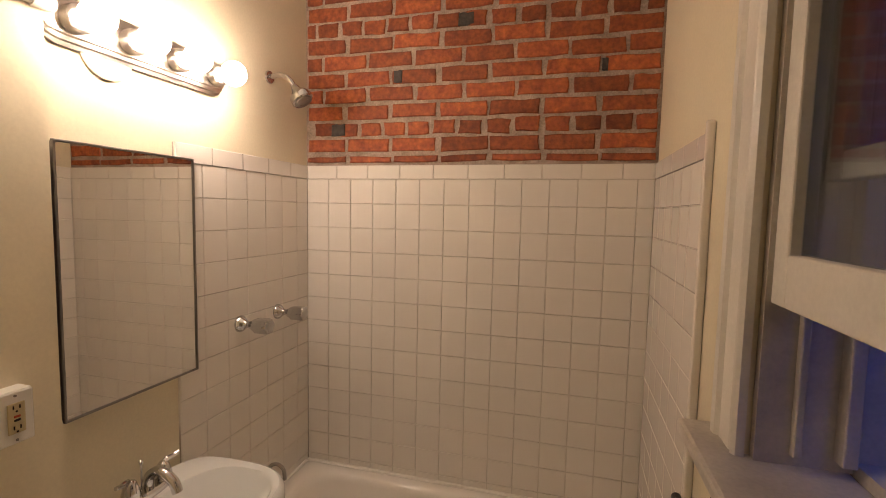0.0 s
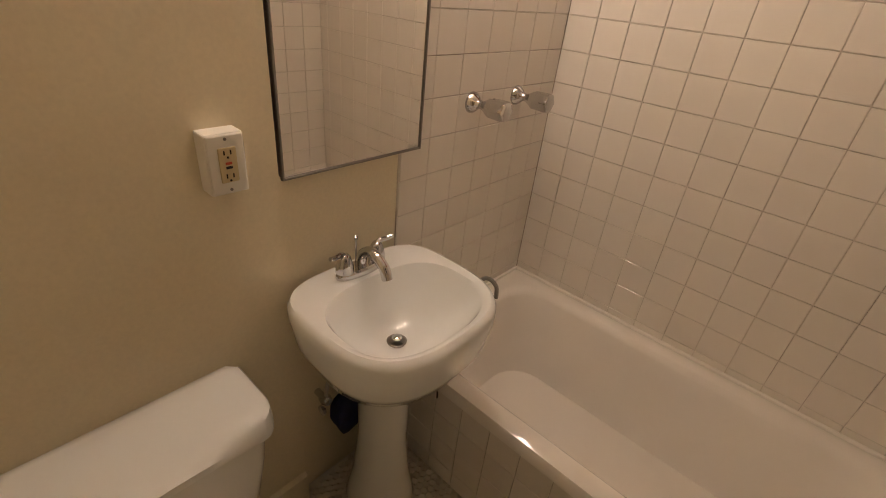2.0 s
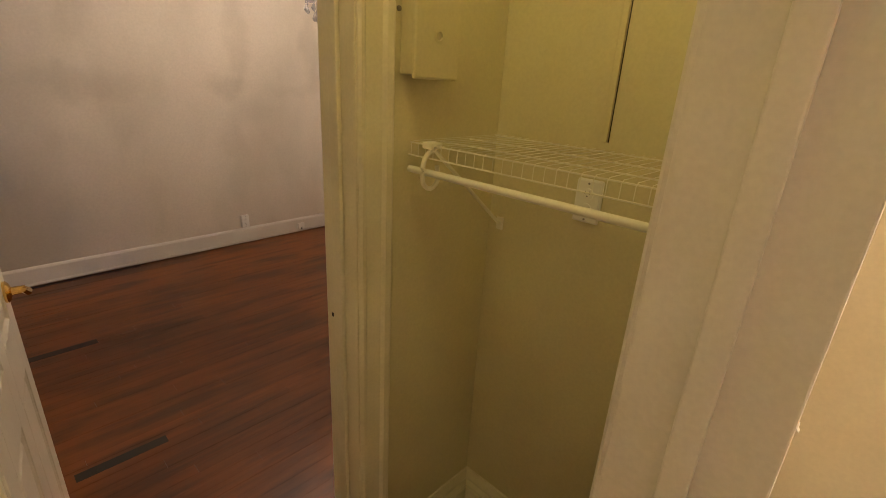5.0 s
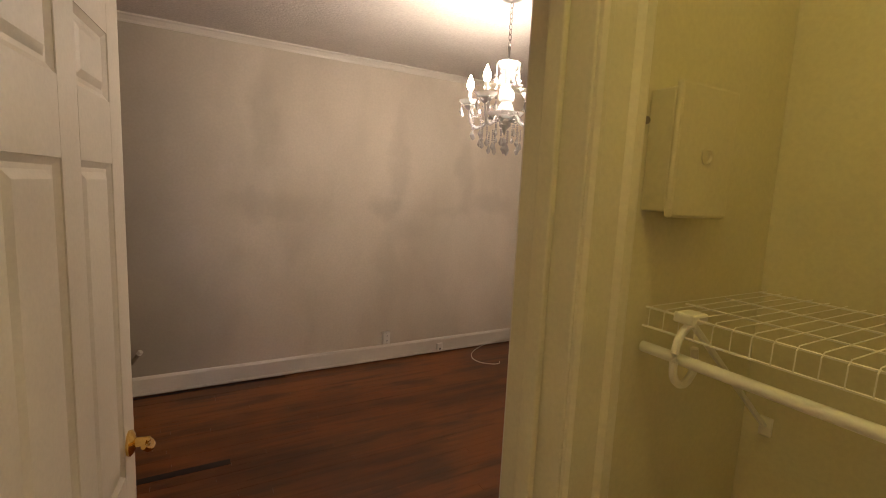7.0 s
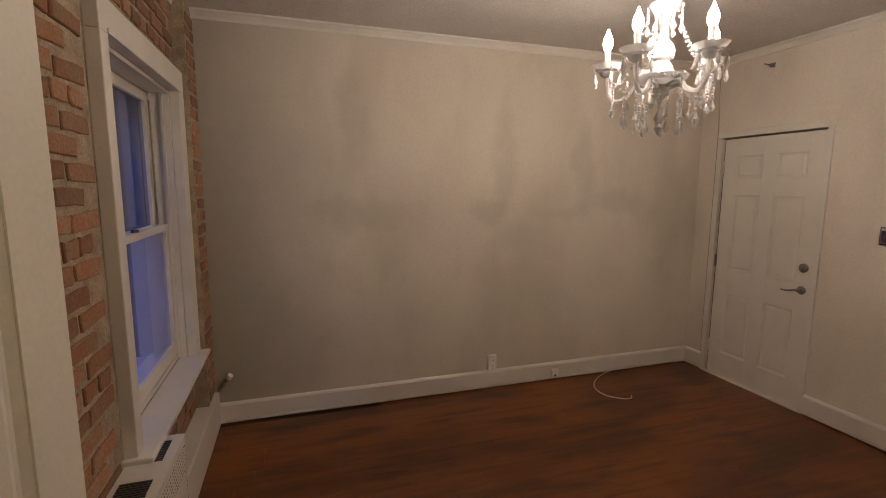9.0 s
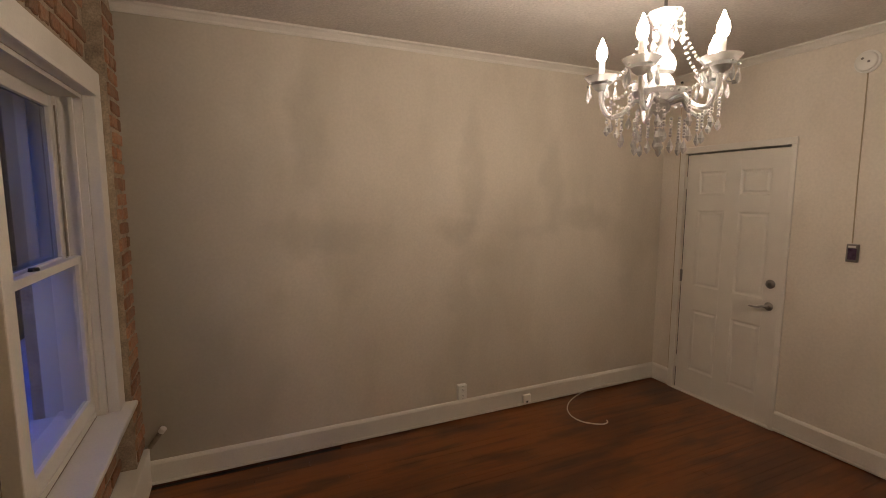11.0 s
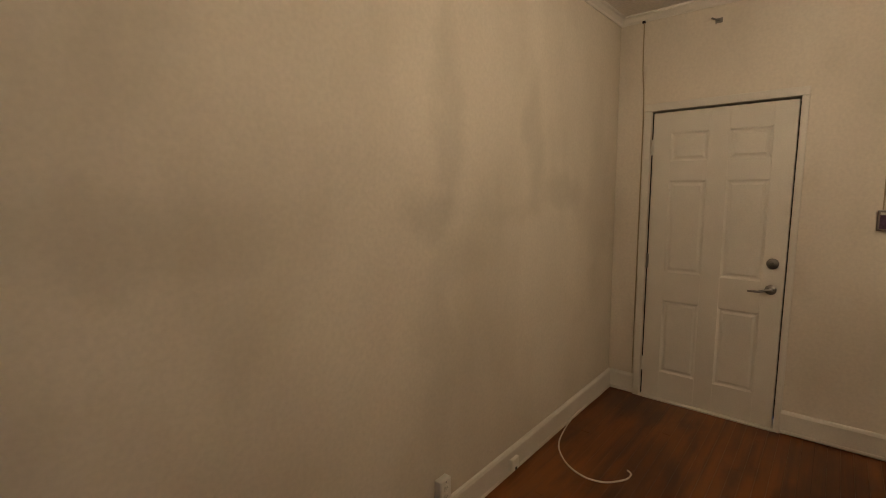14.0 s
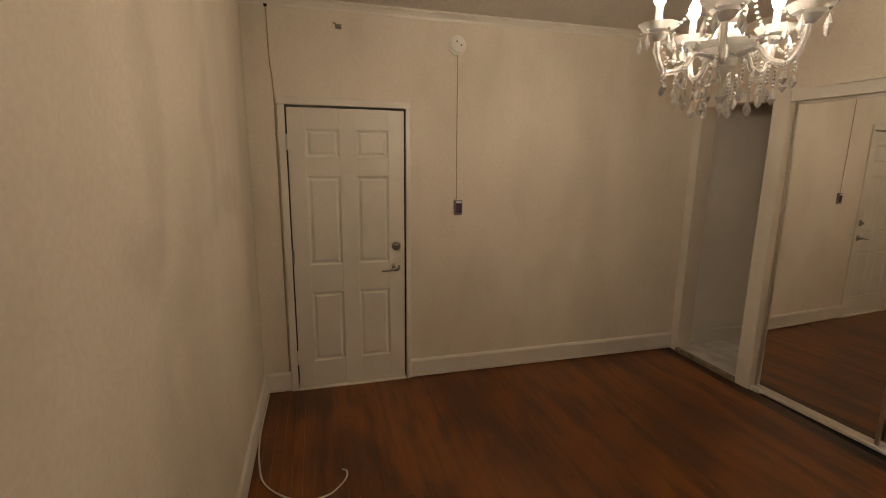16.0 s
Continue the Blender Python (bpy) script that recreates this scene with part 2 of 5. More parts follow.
def wood_floor(name, light, mid, dark):
    """Red-brown strip flooring: board tone, grain drawn out along x, broad dark wear."""
    m = mat(name, mid, 0.33, island=0.26, grain=0.30, grain_scale=34, stretch=(0.06, 1, 1), bump=0.12, bump_scale=40)
    nt = m.node_tree
    n, l = nt.nodes, nt.links
    p = n["Principled BSDF"]
    prev = p.inputs["Base Color"].links[0].from_socket
    ge = n.new("ShaderNodeNewGeometry")
    for sc, st, lo, hi, colour, top in ((0.9, (0.6, 1, 1), 0.34, 0.56, light, 0.8), (1.7, (0.55, 1.2, 1), 0.49, 0.68, dark, 0.6), (5.5, (0.32, 1.3, 1), 0.50, 0.66, dark, 0.62), (15.0, (0.10, 1.0, 1), 0.52, 0.72, dark, 0.55), (26.0, (0.06, 1.0, 1), 0.55, 0.75, light, 0.3)):
        mp = n.new("ShaderNodeMapping")
        mp.inputs["Scale"].default_value = st
        l.new(ge.outputs["Position"], mp.inputs[0])
        no = n.new("ShaderNodeTexNoise")
        no.inputs["Scale"].default_value = sc
        no.inputs["Detail"].default_value = 6
        l.new(mp.outputs[0], no.inputs[0])
        mr = n.new("ShaderNodeMapRange")
        mr.inputs[1].default_value, mr.inputs[2].default_value, mr.inputs[4].default_value = lo, hi, top
        l.new(no.outputs["Fac"], mr.inputs[0])
        mx = n.new("ShaderNodeMixRGB")
        l.new(mr.outputs[0], mx.inputs[0])
        l.new(prev, mx.inputs[1])
        mx.inputs[2].default_value = (*colour, 1)
        prev = mx.outputs[0]
    l.new(prev, p.inputs["Base Color"])
    return m


# Same flooring in much darker colours, for the boards inside the nook.
M_CLOSETFLOOR = wood_floor("nook_oak_darker_copy", (0.060, 0.020, 0.007), (0.040, 0.013, 0.005), (0.014, 0.006, 0.004))
M_FLOOR = wood_floor("red_brown_strip_oak", (0.255, 0.082, 0.016), (0.165, 0.048, 0.010), (0.035, 0.011, 0.005))


# ---- mesh helpers ----
def box(bm, lo, hi, bevel=0.0, seg=2):
    lo, hi = Vector([min(a, b) for a, b in zip(lo, hi)]), Vector([max(a, b) for a, b in zip(lo, hi)])
    made = bmesh.ops.create_cube(bm, size=1.0, matrix=Matrix.Translation((lo + hi) / 2) @ Matrix.Diagonal((*(hi - lo), 1)))
    if bevel:
        edges = list({e for v in made["verts"] for e in v.link_edges})
        bmesh.ops.bevel(bm, geom=edges, offset=bevel, segments=seg, profile=0.5, affect='EDGES')
    return bm


def boxed(lo, hi, bevel=0.0, seg=2):
    return box(bmesh.new(), lo, hi, bevel, seg)


def rod(bm, a, b, r0, r1=None, seg=12):
    a, b = Vector(a), Vector(b)
    turn = (b - a).to_track_quat("Z", "Y").to_matrix().to_4x4()
    bmesh.ops.create_cone(bm, cap_ends=True, segments=seg, radius1=r0, radius2=r0 if r1 is None else r1, depth=(b - a).length,
                          matrix=Matrix.Translation((a + b) / 2) @ turn)
    return bm


def lathe(bm, profile, at=(0, 0, 0), turn=None, seg=24, sx=1.0, sy=1.0):
    """Turns (radius, height) pairs round z, then places the shape by at and turn."""
    m = Matrix.Translation(at) @ (turn or Matrix.Identity(4))
    rings = []
    for r, z in profile:
        rings.append([bm.verts.new(m @ Vector((sx * r * math.cos(2 * math.pi * i / seg), sy * r * math.sin(2 * math.pi * i / seg), z))) for i in range(seg)])
    for a, b in zip(rings, rings[1:]):
        for i in range(seg):
            bm.faces.new((a[i], a[(i + 1) % seg], b[(i + 1) % seg], b[i]))
    if profile[0][0] > 1e-5:
        bm.faces.new(rings[0][::-1])
    if profile[-1][0] > 1e-5:
        bm.faces.new(rings[-1])
    return bm


def loft(bm, rings, cap_first=True, cap_last=True):
    """Skins rings of equally many points."""
    vs = [[bm.verts.new(p) for p in ring] for ring in rings]
    k = len(vs[0])
    for a, b in zip(vs, vs[1:]):
        for i in range(k):
            bm.faces.new((a[i], a[(i + 1) % k], b[(i + 1) % k], b[i]))
    if cap_first:
        bm.faces.new(vs[0][::-1])
    if cap_last:
        bm.faces.new(vs[-1])
    return bm


def tube(bm, pts, r, seg=8, radii=None):
    pts = [Vector(p) for p in pts]
    rings = []
    for i, p in enumerate(pts):
        d = (pts[min(i + 1, len(pts) - 1)] - pts[max(i - 1, 0)]).normalized()
        q = d.to_track_quat("Z", "Y").to_matrix()
        rr = radii[i] if radii else r
        rings.append([p + q @ Vector((rr * math.cos(2 * math.pi * k / seg), rr * math.sin(2 * math.pi * k / seg), 0)) for k in range(seg)])
    return loft(bm, rings)


def prism(bm, outline, m):
    """Outline in (u, v) swept along w from 0 to 1, placed by matrix m (columns u, v, w, origin)."""
    return loft(bm, [[m @ Vector((u, v, w)) for u, v in outline] for w in (0.0, 1.0)])


def curve_pts(pts, n=8):
    """A smooth run of points through pts."""
    pts = [Vector(p) for p in pts]
    out = []
    for i in range(len(pts) - 1):
        p0, p1, p2, p3 = pts[max(i - 1, 0)], pts[i], pts[i + 1], pts[min(i + 2, len(pts) - 1)]
        for k in range(n):
            t = k / n
            out.append(0.5 * ((2 * p1) + (p2 - p0) * t + (2 * p0 - 5 * p1 + 4 * p2 - p3) * t * t + (3 * p1 - p0 - 3 * p2 + p3) * t ** 3))
    out.append(pts[-1])
    return out


def mesh_of(name, bm, material, smooth=False):
    bmesh.ops.recalc_face_normals(bm, faces=bm.faces)
    me = bpy.data.meshes.new(name)
    bm.to_mesh(me)
    bm.free()
    me.materials.append(material)
    if smooth:
        me.polygons.foreach_set("use_smooth", [True] * len(me.polygons))
        me.set_sharp_from_angle(angle=radians(40))
    return me


def part(name, bm, material, parent=None, label="", smooth=False):
    ob = new(name, mesh_of(name, bm, material, smooth))
    ob.parent = parent
    if label:
        tagged(ob, label)
    return ob


def thing(name, m, label, category, group=""):
    ob = new(name)
    ob.matrix_basis = m
    ob.empty_display_size = 0.1
    return tagged(ob, label, category, group)


def structure(name, bm, material, label, category, smooth=False):
    return tagged(part(name, bm, material, None, "", smooth), label, category, "", "structure")


def pieces(name, me, spots, parent):
    """Alike pieces on one mesh, each an object under its parent."""
    for m in spots:
        ob = new(name, me)
        ob.parent = parent
        ob.matrix_basis = m


def around(bm, face_lo, face_hi, hole, axis):
    """A slab from face_lo to face_hi with one rectangular hole (u0, u1, z0, z1), u along axis 0 (x) or 1 (y)."""
    u0, u1, z0, z1 = hole
    def piece(a0, a1, c0, c1):
        lo, hi = list(face_lo), list(face_hi)
        lo[axis], hi[axis], lo[2], hi[2] = a0, a1, c0, c1
        if a1 - a0 > 1e-4 and c1 - c0 > 1e-4:
            box(bm, lo, hi)
    piece(face_lo[axis], u0, face_lo[2], face_hi[2])
    piece(u1, face_hi[axis], face_lo[2], face_hi[2])
    piece(u0, u1, face_lo[2], z0)
    piece(u0, u1, z1, face_hi[2])
    return bm


# ---- plan ----
EAST, WEST, SOUTH, CEIL = 0.255, -3.88, -4.12, 2.71
BX0, BX1, BY0, BY1 = -1.25, 0.235, 0.20, 2.0
NOOK_W, NOOK_S, NOOK_N = -1.22, -0.67, 0.02
DOOR_W, DOOR_E, HALL_S = -0.70, 0.0, -0.80
NORTH = -0.50
RW = (-3.79, -2.76, 0.62, 2.16)
BW = (0.30, 1.00, 1.24, 2.25)
TILE_TOP = 1.86

# ---- large structure ----
floor_slab = structure("floor", boxed((-4.1, -4.4, -0.20), (0.6, 0.11, -0.016)), M_DARK, "dark subfloor under worn red-brown hardwood strip flooring", "floor")
structure("floor_bathroom", boxed((-1.45, 0.11, -0.20), (0.6, 2.3, -0.006)), M_GROUT2, "grout bed of the grey-white mosaic bathroom floor", "floor")
structure("floor_alcove", boxed((-4.1, -0.55, -0.0155), (-3.0, 0.95, 0.030)), M_VINYL, "worn white vinyl floor of the alcove", "floor")
structure("ceiling", boxed((-4.1, -4.4, CEIL), (0.6, 2.3, CEIL + 0.15)), M_CEIL, "off-white popcorn textured ceiling", "ceiling")
bm = bmesh.new()
around(bm, (EAST, -4.4, 0), (0.55, -0.6, CEIL), (RW[0], RW[1], RW[2] - 0.028, RW[3]), 1)
around(bm, (EAST, -0.6, 0), (0.55, 2.3, CEIL), (BW[0], BW[1], BW[2] - 0.03, BW[3]), 1)
wall_east = structure("wall_east", bm, M_MORTAR2, "exposed brick exterior wall with tan lime mortar", "wall")
structure("wall_south", boxed((-4.1, -4.4, 0), (EAST, SOUTH, CEIL)), M_SOUTH, "off-white painted wall with soot ghosting and streaks, painted dimmer towards the window corner", "wall")
bm = around(bmesh.new(), (-4.1, SOUTH, 0), (WEST, 0.95, CEIL), (-3.885, -3.065, -0.01, 2.055), 1)
structure("wall_west", bm, M_ROOM, "off-white painted wall with soot stains beside the entry door", "wall")
# north side of the room: alcove, post, closet front
bm = bmesh.new()
box(bm, (WEST, -0.56, 0), (-3.80, -0.42, CEIL))
box(bm, (-3.80, -0.56, 2.15), (-3.17, -0.42, CEIL))
box(bm, (-3.17, -0.56, 0), (-3.06, 0.62, CEIL))
box(bm, (-3.06, -0.56, 2.19), (-1.40, -0.42, CEIL))
box(bm, (-1.55, -0.56, 0), (-1.40, -0.42, 2.19))
structure("wall_north", bm, M_ROOM, "off-white painted wall round the alcove and closet", "wall")
structure("wall_alcove_back", boxed((WEST, 0.62, 0), (-3.06, 0.95, CEIL)), M_ALCOVE, "off-white painted back wall of the alcove", "wall")
# hall and nook
structure("wall_nook_west", boxed((-1.40, HALL_S, 0), (NOOK_W, NOOK_N, CEIL)), M_NOOK, "yellow-green painted back wall of the closet nook", "wall")
bm = bmesh.new()
box(bm, (NOOK_W, HALL_S, 0), (DOOR_W - 0.02, NOOK_S, CEIL))
box(bm, (DOOR_W - 0.02, HALL_S, 2.06), (DOOR_E + 0.02, NOOK_S, CEIL))
box(bm, (DOOR_E + 0.02, HALL_S, 0), (EAST, NOOK_S, CEIL))
structure("wall_hall_south", bm, M_NOOK, "yellow painted partition with the doorway to the main room", "wall")
bm = bmesh.new()
box(bm, (-1.45, NOOK_N, 0), (-0.66, BY0, CEIL))
box(bm, (-0.66, NOOK_N, 2.06), (0.14, BY0, CEIL))
box(bm, (0.14, NOOK_N, 0), (EAST, BY0, CEIL))
structure("wall_bath_south", bm, M_CREAM, "cream painted partition with the bathroom doorway", "wall")
# bathroom
wall_bath_north = structure("wall_bath_north", boxed((-1.45, 2.009, 0), (EAST, 2.3, CEIL)), M_MORTAR, "bathroom end wall, red brick above white tile", "wall")
wall_bath_west = structure("wall_bath_west", boxed((-1.45, 0.885, 0), (-1.259, 2.009, CEIL)), M_CREAM, "cream painted bathroom wall with white tile round the tub", "wall")
structure("wall_bath_furring", boxed((-1.45, BY0, 0), (-1.229, 0.885, CEIL)), M_CREAM, "cream painted bathroom wall beside the toilet", "wall")
wall_bath_east = structure("wall_bath_east", around(bmesh.new(), (0.243, BY0, 0), (EAST, 2.009, CEIL), (BW[0], BW[1], BW[2] - 0.03, BW[3]), 1), M_CREAM, "cream painted bathroom window wall", "wall")


# ---- trim: baseboards, crown, casings ----
def along(a, b, inward, outline):
    """A moulding of outline (depth, height) from a to b on a wall whose room side lies along inward."""
    a, b, n = Vector((*a, 0)), Vector((*b, 0)), Vector((*inward, 0))
    m = Matrix(((n.x, 0, (b - a).x, a.x), (n.y, 0, (b - a).y, a.y), (0, 1, 0, 0), (0, 0, 0, 1)))
    return prism(bmesh.new(), outline, m)


BASE = [(0, 0.03), (0.018, 0.03), (0.018, 0.135), (0.012, 0.148), (0.005, 0.154), (0, 0.154)]
# Shoe stops 13 mm above the floor to shape a dark shadow line.
SHOE = [(0, 0.014), (0.021, 0.013), (0.022, 0.018), (0.019, 0.028), (0, 0.03)]
CROWN = [(0, CEIL - 0.055), (0.008, CEIL - 0.055), (0.012, CEIL - 0.040), (0.028, CEIL - 0.018), (0.040, CEIL - 0.012), (0.040, CEIL), (0, CEIL)]
TALL = [(0, 0.0), (0.022, 0.0), (0.022, 0.10), (0.016, 0.108), (0.020, 0.118), (0.012, 0.135), (0.016, 0.150), (0.006, 0.180), (0, 0.182)]
for a, b, n in (((WEST, SOUTH), (0.15, SOUTH), (0, 1)), ((WEST, -3.03), (WEST, -0.56), (1, 0)), ((WEST, SOUTH + 0.02), (WEST, -3.932), (1, 0)), ((WEST + 0.008, -0.42), (WEST + 0.008, 0.62), (1, 0))):
    structure("baseboard", along(a, b, n, BASE), M_TRIM, "white painted wooden baseboard", "baseboard")
    structure("shoe_trim", along(a, b, n, SHOE), M_TRIM, "white painted shoe moulding raised to leave a shadow line below", "trim")
for a, b, n in (((WEST, SOUTH), (EAST, SOUTH), (0, 1)), ((WEST, SOUTH), (WEST, -0.56), (1, 0)), ((WEST, -0.56), (-1.40, -0.56), (0, -1)), ((EAST - 0.012, SOUTH), (EAST - 0.012, -0.80), (-1, 0))):
    structure("crown_trim", along(a, b, n, CROWN), M_TRIM, "narrow white crown moulding under the ceiling", "trim")
structure("baseboard_brick_wall", boxed((0.150, SOUTH, 0), (EAST, -0.80, 0.235), 0.006), M_TRIM, "deep white painted plinth below the brick wall", "baseboard")
for a, b, n in (((NOOK_W, NOOK_S), (DOOR_W - 0.10, NOOK_S), (0, 1)), ((NOOK_W, NOOK_S), (NOOK_W, NOOK_N), (1, 0))):
    structure("baseboard_nook", along(a, b, n, TALL), M_NOOKTRIM, "moulded cream baseboard in the closet nook", "baseboard")
structure("baseboard_bathroom", along((-1.229, BY0), (-1.229, 0.884), (1, 0), [(0, 0), (0.014, 0), (0.014, 0.12), (0, 0.13)]), M_CREAM, "cream painted bathroom baseboard", "baseboard")
structure("baseboard_bathroom_stub", along((-1.215, BY0), (-0.66, BY0), (0, 1), [(0, 0), (0.014, 0), (0.014, 0.12), (0, 0.13)]), M_CREAM, "cream painted bathroom baseboard", "baseboard")


def jamb_set(name, x0, x1, y0, y1, top, material, label):
    """Door lining of a doorway in a wall along x: side jambs, head, stops."""
    bm = bmesh.new()
    for x, s in ((x0, 1), (x1, -1)):
        box(bm, (x - s * 0.02, y0, 0), (x, y1, top), 0.003)
        box(bm, (x, (y0 + y1) / 2 - 0.018, 0), (x + s * 0.012, (y0 + y1) / 2 + 0.018, top - 0.012), 0.003)
    box(bm, (x0, y0, top), (x1, y1, top + 0.02))
    return structure(name, bm, material, label, "door frame")


jamb_set("door_frame_room", DOOR_W, DOOR_E, HALL_S - 0.004, NOOK_S + 0.004, 2.04, M_NOOKTRIM, "cream painted door lining with worn edges")
jamb_set("door_frame_bathroom", -0.645, 0.125, NOOK_N - 0.004, BY0 + 0.004, 2.04, M_TRIM, "cream-white painted bathroom door lining, chipped edges")


def casing(name, x0, x1, y, out, top, width, material, label):
    """Moulded casing round a doorway, on the wall face y, standing out along out."""
    prof = [(0, 0), (0.010, 0), (0.016, 0.006), (0.016, 0.014), (0.011, 0.020), (0.011, width - 0.030), (0.020, width - 0.022), (0.022, width - 0.006), (0.018, width), (0, width)]
    bm = bmesh.new()
    for x, s in ((x0, -1), (x1, 1)):
        m = Matrix(((0, s, 0, x), (out, 0, 0, y), (0, 0, top + width, 0), (0, 0, 0, 1)))
        prism(bm, prof, m)
    m = Matrix(((0, 0, x1 - x0, x0), (out, 0, 0, y), (0, 1, 0, top), (0, 0, 0, 1)))
    prism(bm, prof, m)
    return structure(name, bm, material, label, "trim")


casing("casing_trim_hall", DOOR_W - 0.004, DOOR_E + 0.004, NOOK_S, 1, 2.05, 0.095, M_NOOKTRIM, "yellowed moulded door casing")
casing("casing_trim_room", DOOR_W - 0.004, DOOR_E + 0.004, HALL_S, -1, 2.05, 0.095, M_TRIM, "white moulded door casing")
casing("casing_trim_nook", -0.649, 0.129, NOOK_N, -1, 2.05, 0.070, M_TRIM, "cream moulded casing of the bathroom doorway")


# ---- doors ----
def six_panel(bm, w, h, t, stile=0.115, rails=((0.0, 0.20), (0.73, 0.935), (1.57, 1.70), (1.89, 2.03))):
    """A six-panel leaf, x across from 0 to w, thickness t along y."""
    mid = w / 2
    for x0, x1 in ((0, stile), (mid - stile / 2, mid + stile / 2), (w - stile, w)):
        box(bm, (x0, 0, 0), (x1, t, h), 0.0015, 1)
    k = h / 2.03
    for z0, z1 in rails:
        for x0, x1 in ((stile, mid - stile / 2), (mid + stile / 2, w - stile)):
            box(bm, (x0, 0, z0 * k), (x1, t, min(h, z1 * k)))
    for (_, z0), (z1, _) in zip(rails, rails[1:]):
        for x0, x1 in ((stile, mid - stile / 2), (mid + stile / 2, w - stile)):
            c = Vector(((x0 + x1) / 2, t / 2, (z0 + z1) / 2 * k))
            hw, hh = (x1 - x0) / 2, (z1 - z0) / 2 * k
            rings = []
            for inset, depth in ((0, 0.002), (0.012, 0.009), (0.020, 0.009), (0.034, 0.003)):
                rings.append([c + Vector((sx * (hw - inset), -t / 2 + depth, sz * (hh - inset))) for sx, sz in ((-1, -1), (1, -1), (1, 1), (-1, 1))])
            loft(bm, rings, cap_first=False)
            loft(bm, [[Vector((p.x, t - p.y, p.z)) for p in r] for r in rings], cap_first=False)
    return bm


def lever(bm, m, reach=0.11, drop=0.0):
    lathe(bm, [(0.0, 0), (0.030, 0), (0.031, 0.006), (0.024, 0.012), (0.012, 0.016), (0.011, 0.045), (0.0, 0.05)], turn=m)
    pts = curve_pts([m @ Vector(p) for p in ((0, 0, 0.040), (0.02, -0.002, 0.052), (0.06, 0.004 + drop * 0.5, 0.054), (reach, drop, 0.048))], 5)
    return tube(bm, pts, 0.008, 8, [0.010 - 0.004 * i / len(pts) for i in range(len(pts))])


# entry door on the west wall: leaf faces +x
entry = thing("entry_door", Matrix.Translation((WEST - 0.012, -3.075, 0.012)) @ pose(0, 0, 0, 0, 0, -90), "closed white six-panel entry door with lever handle", "door")
part("leaf", six_panel(bmesh.new(), 0.80, 2.03, 0.04), M_TRIM, entry)
for o in entry.children:
    o.matrix_basis = Matrix.Translation((0, -0.04, 0))
bm = lever(bmesh.new(), Matrix.Translation((0.065, 0.0, 0.89)) @ pose(0, 0, 0, -90, 0, 0), 0.115, 0.012)
part("lever_handle", bm, M_STEEL, entry, "satin steel lever handle", True)
bm = lathe(bmesh.new(), [(0, 0), (0.032, 0), (0.033, 0.008), (0.026, 0.016), (0.014, 0.018), (0.012, 0.026), (0, 0.027)], (0.065, 0.0, 1.055), pose(0, 0, 0, -90, 0, 0))
box(bm, (0.061, 0.018, 1.043), (0.069, 0.038, 1.067), 0.002)
part("deadbolt", bm, M_STEEL, entry, "round satin steel deadbolt turn", True)
for z in (0.24, 1.005, 1.80):
    part("hinge", rod(boxed((0.792, -0.003, z - 0.05), (0.812, 0.004, z + 0.05)), (0.803, 0.006, z - 0.052), (0.803, 0.006, z + 0.052), 0.007), M_STEEL if z == 1.005 else M_TRIM, entry)
bm = bmesh.new()
for y0, y1 in ((-3.932, -3.885), (-3.067, -3.030)):
    box(bm, (WEST, y0, 0), (WEST + 0.017, y1, 2.055), 0.004)
box(bm, (WEST, -3.932, 2.055), (WEST + 0.017, -3.030, 2.105), 0.004)
structure("door_1_casing", bm, M_TRIM, "flat white painted casing round the entry door", "trim")
bm = bmesh.new()
box(bm, (-4.09, -3.893, 0.0), (-3.90, -3.883, 2.05))
box(bm, (-4.09, -3.067, 0.0), (-3.90, -3.059, 2.05))
box(bm, (-4.10, -3.9, 0), (-4.09, -3.05, 2.06))
structure("door_1_recess", bm, M_DARK, "dark gap round the entry door", "door frame")
structure("door_1_threshold", boxed((-4.05, -3.885, 0.0), (WEST + 0.02, -3.065, 0.010), 0.003), M_TRIM, "worn painted door threshold", "threshold")

# hall door, open into the room
hall_door = thing("hall_door", Matrix.Translation((-0.010, -0.862, 0.01)) @ pose(0, 0, 0, 0, 0, -97.3), "open white six-panel hall door with brass lever", "door")
part("leaf", six_panel(bmesh.new(), 0.672, 2.02, 0.035, 0.092, ((0.0, 0.22), (0.76, 0.92), (1.66, 1.79), (1.93, 2.03))), M_HALLDOOR, hall_door)
bm = lever(bmesh.new(), Matrix.Translation((0.612, 0.0, 0.985)) @ pose(0, 0, 0, 90, 0, 0) @ pose(0, 0, 0, 0, 0, 180), 0.085, -0.03)
part("lever_handle", bm, M_BRASS, hall_door, "polished brass lever handle", True)
bm = lever(bmesh.new(), Matrix.Translation((0.612, 0.035, 0.985)) @ pose(0, 0, 0, -90, 0, 0) @ pose(0, 0, 0, 0, 0, 180), 0.085, 0.0)
part("lever_handle", bm, M_BRASS, hall_door, "polished brass lever handle", True)
for z in (0.22, 1.10, 1.86):
    part("hinge", rod(boxed((-0.004, 0.004, z - 0.045), (0.001, 0.034, z + 0.045)), (-0.005, 0.038, z - 0.047), (-0.005, 0.038, z + 0.047), 0.006), M_BRASS, hall_door, "brass butt hinge")


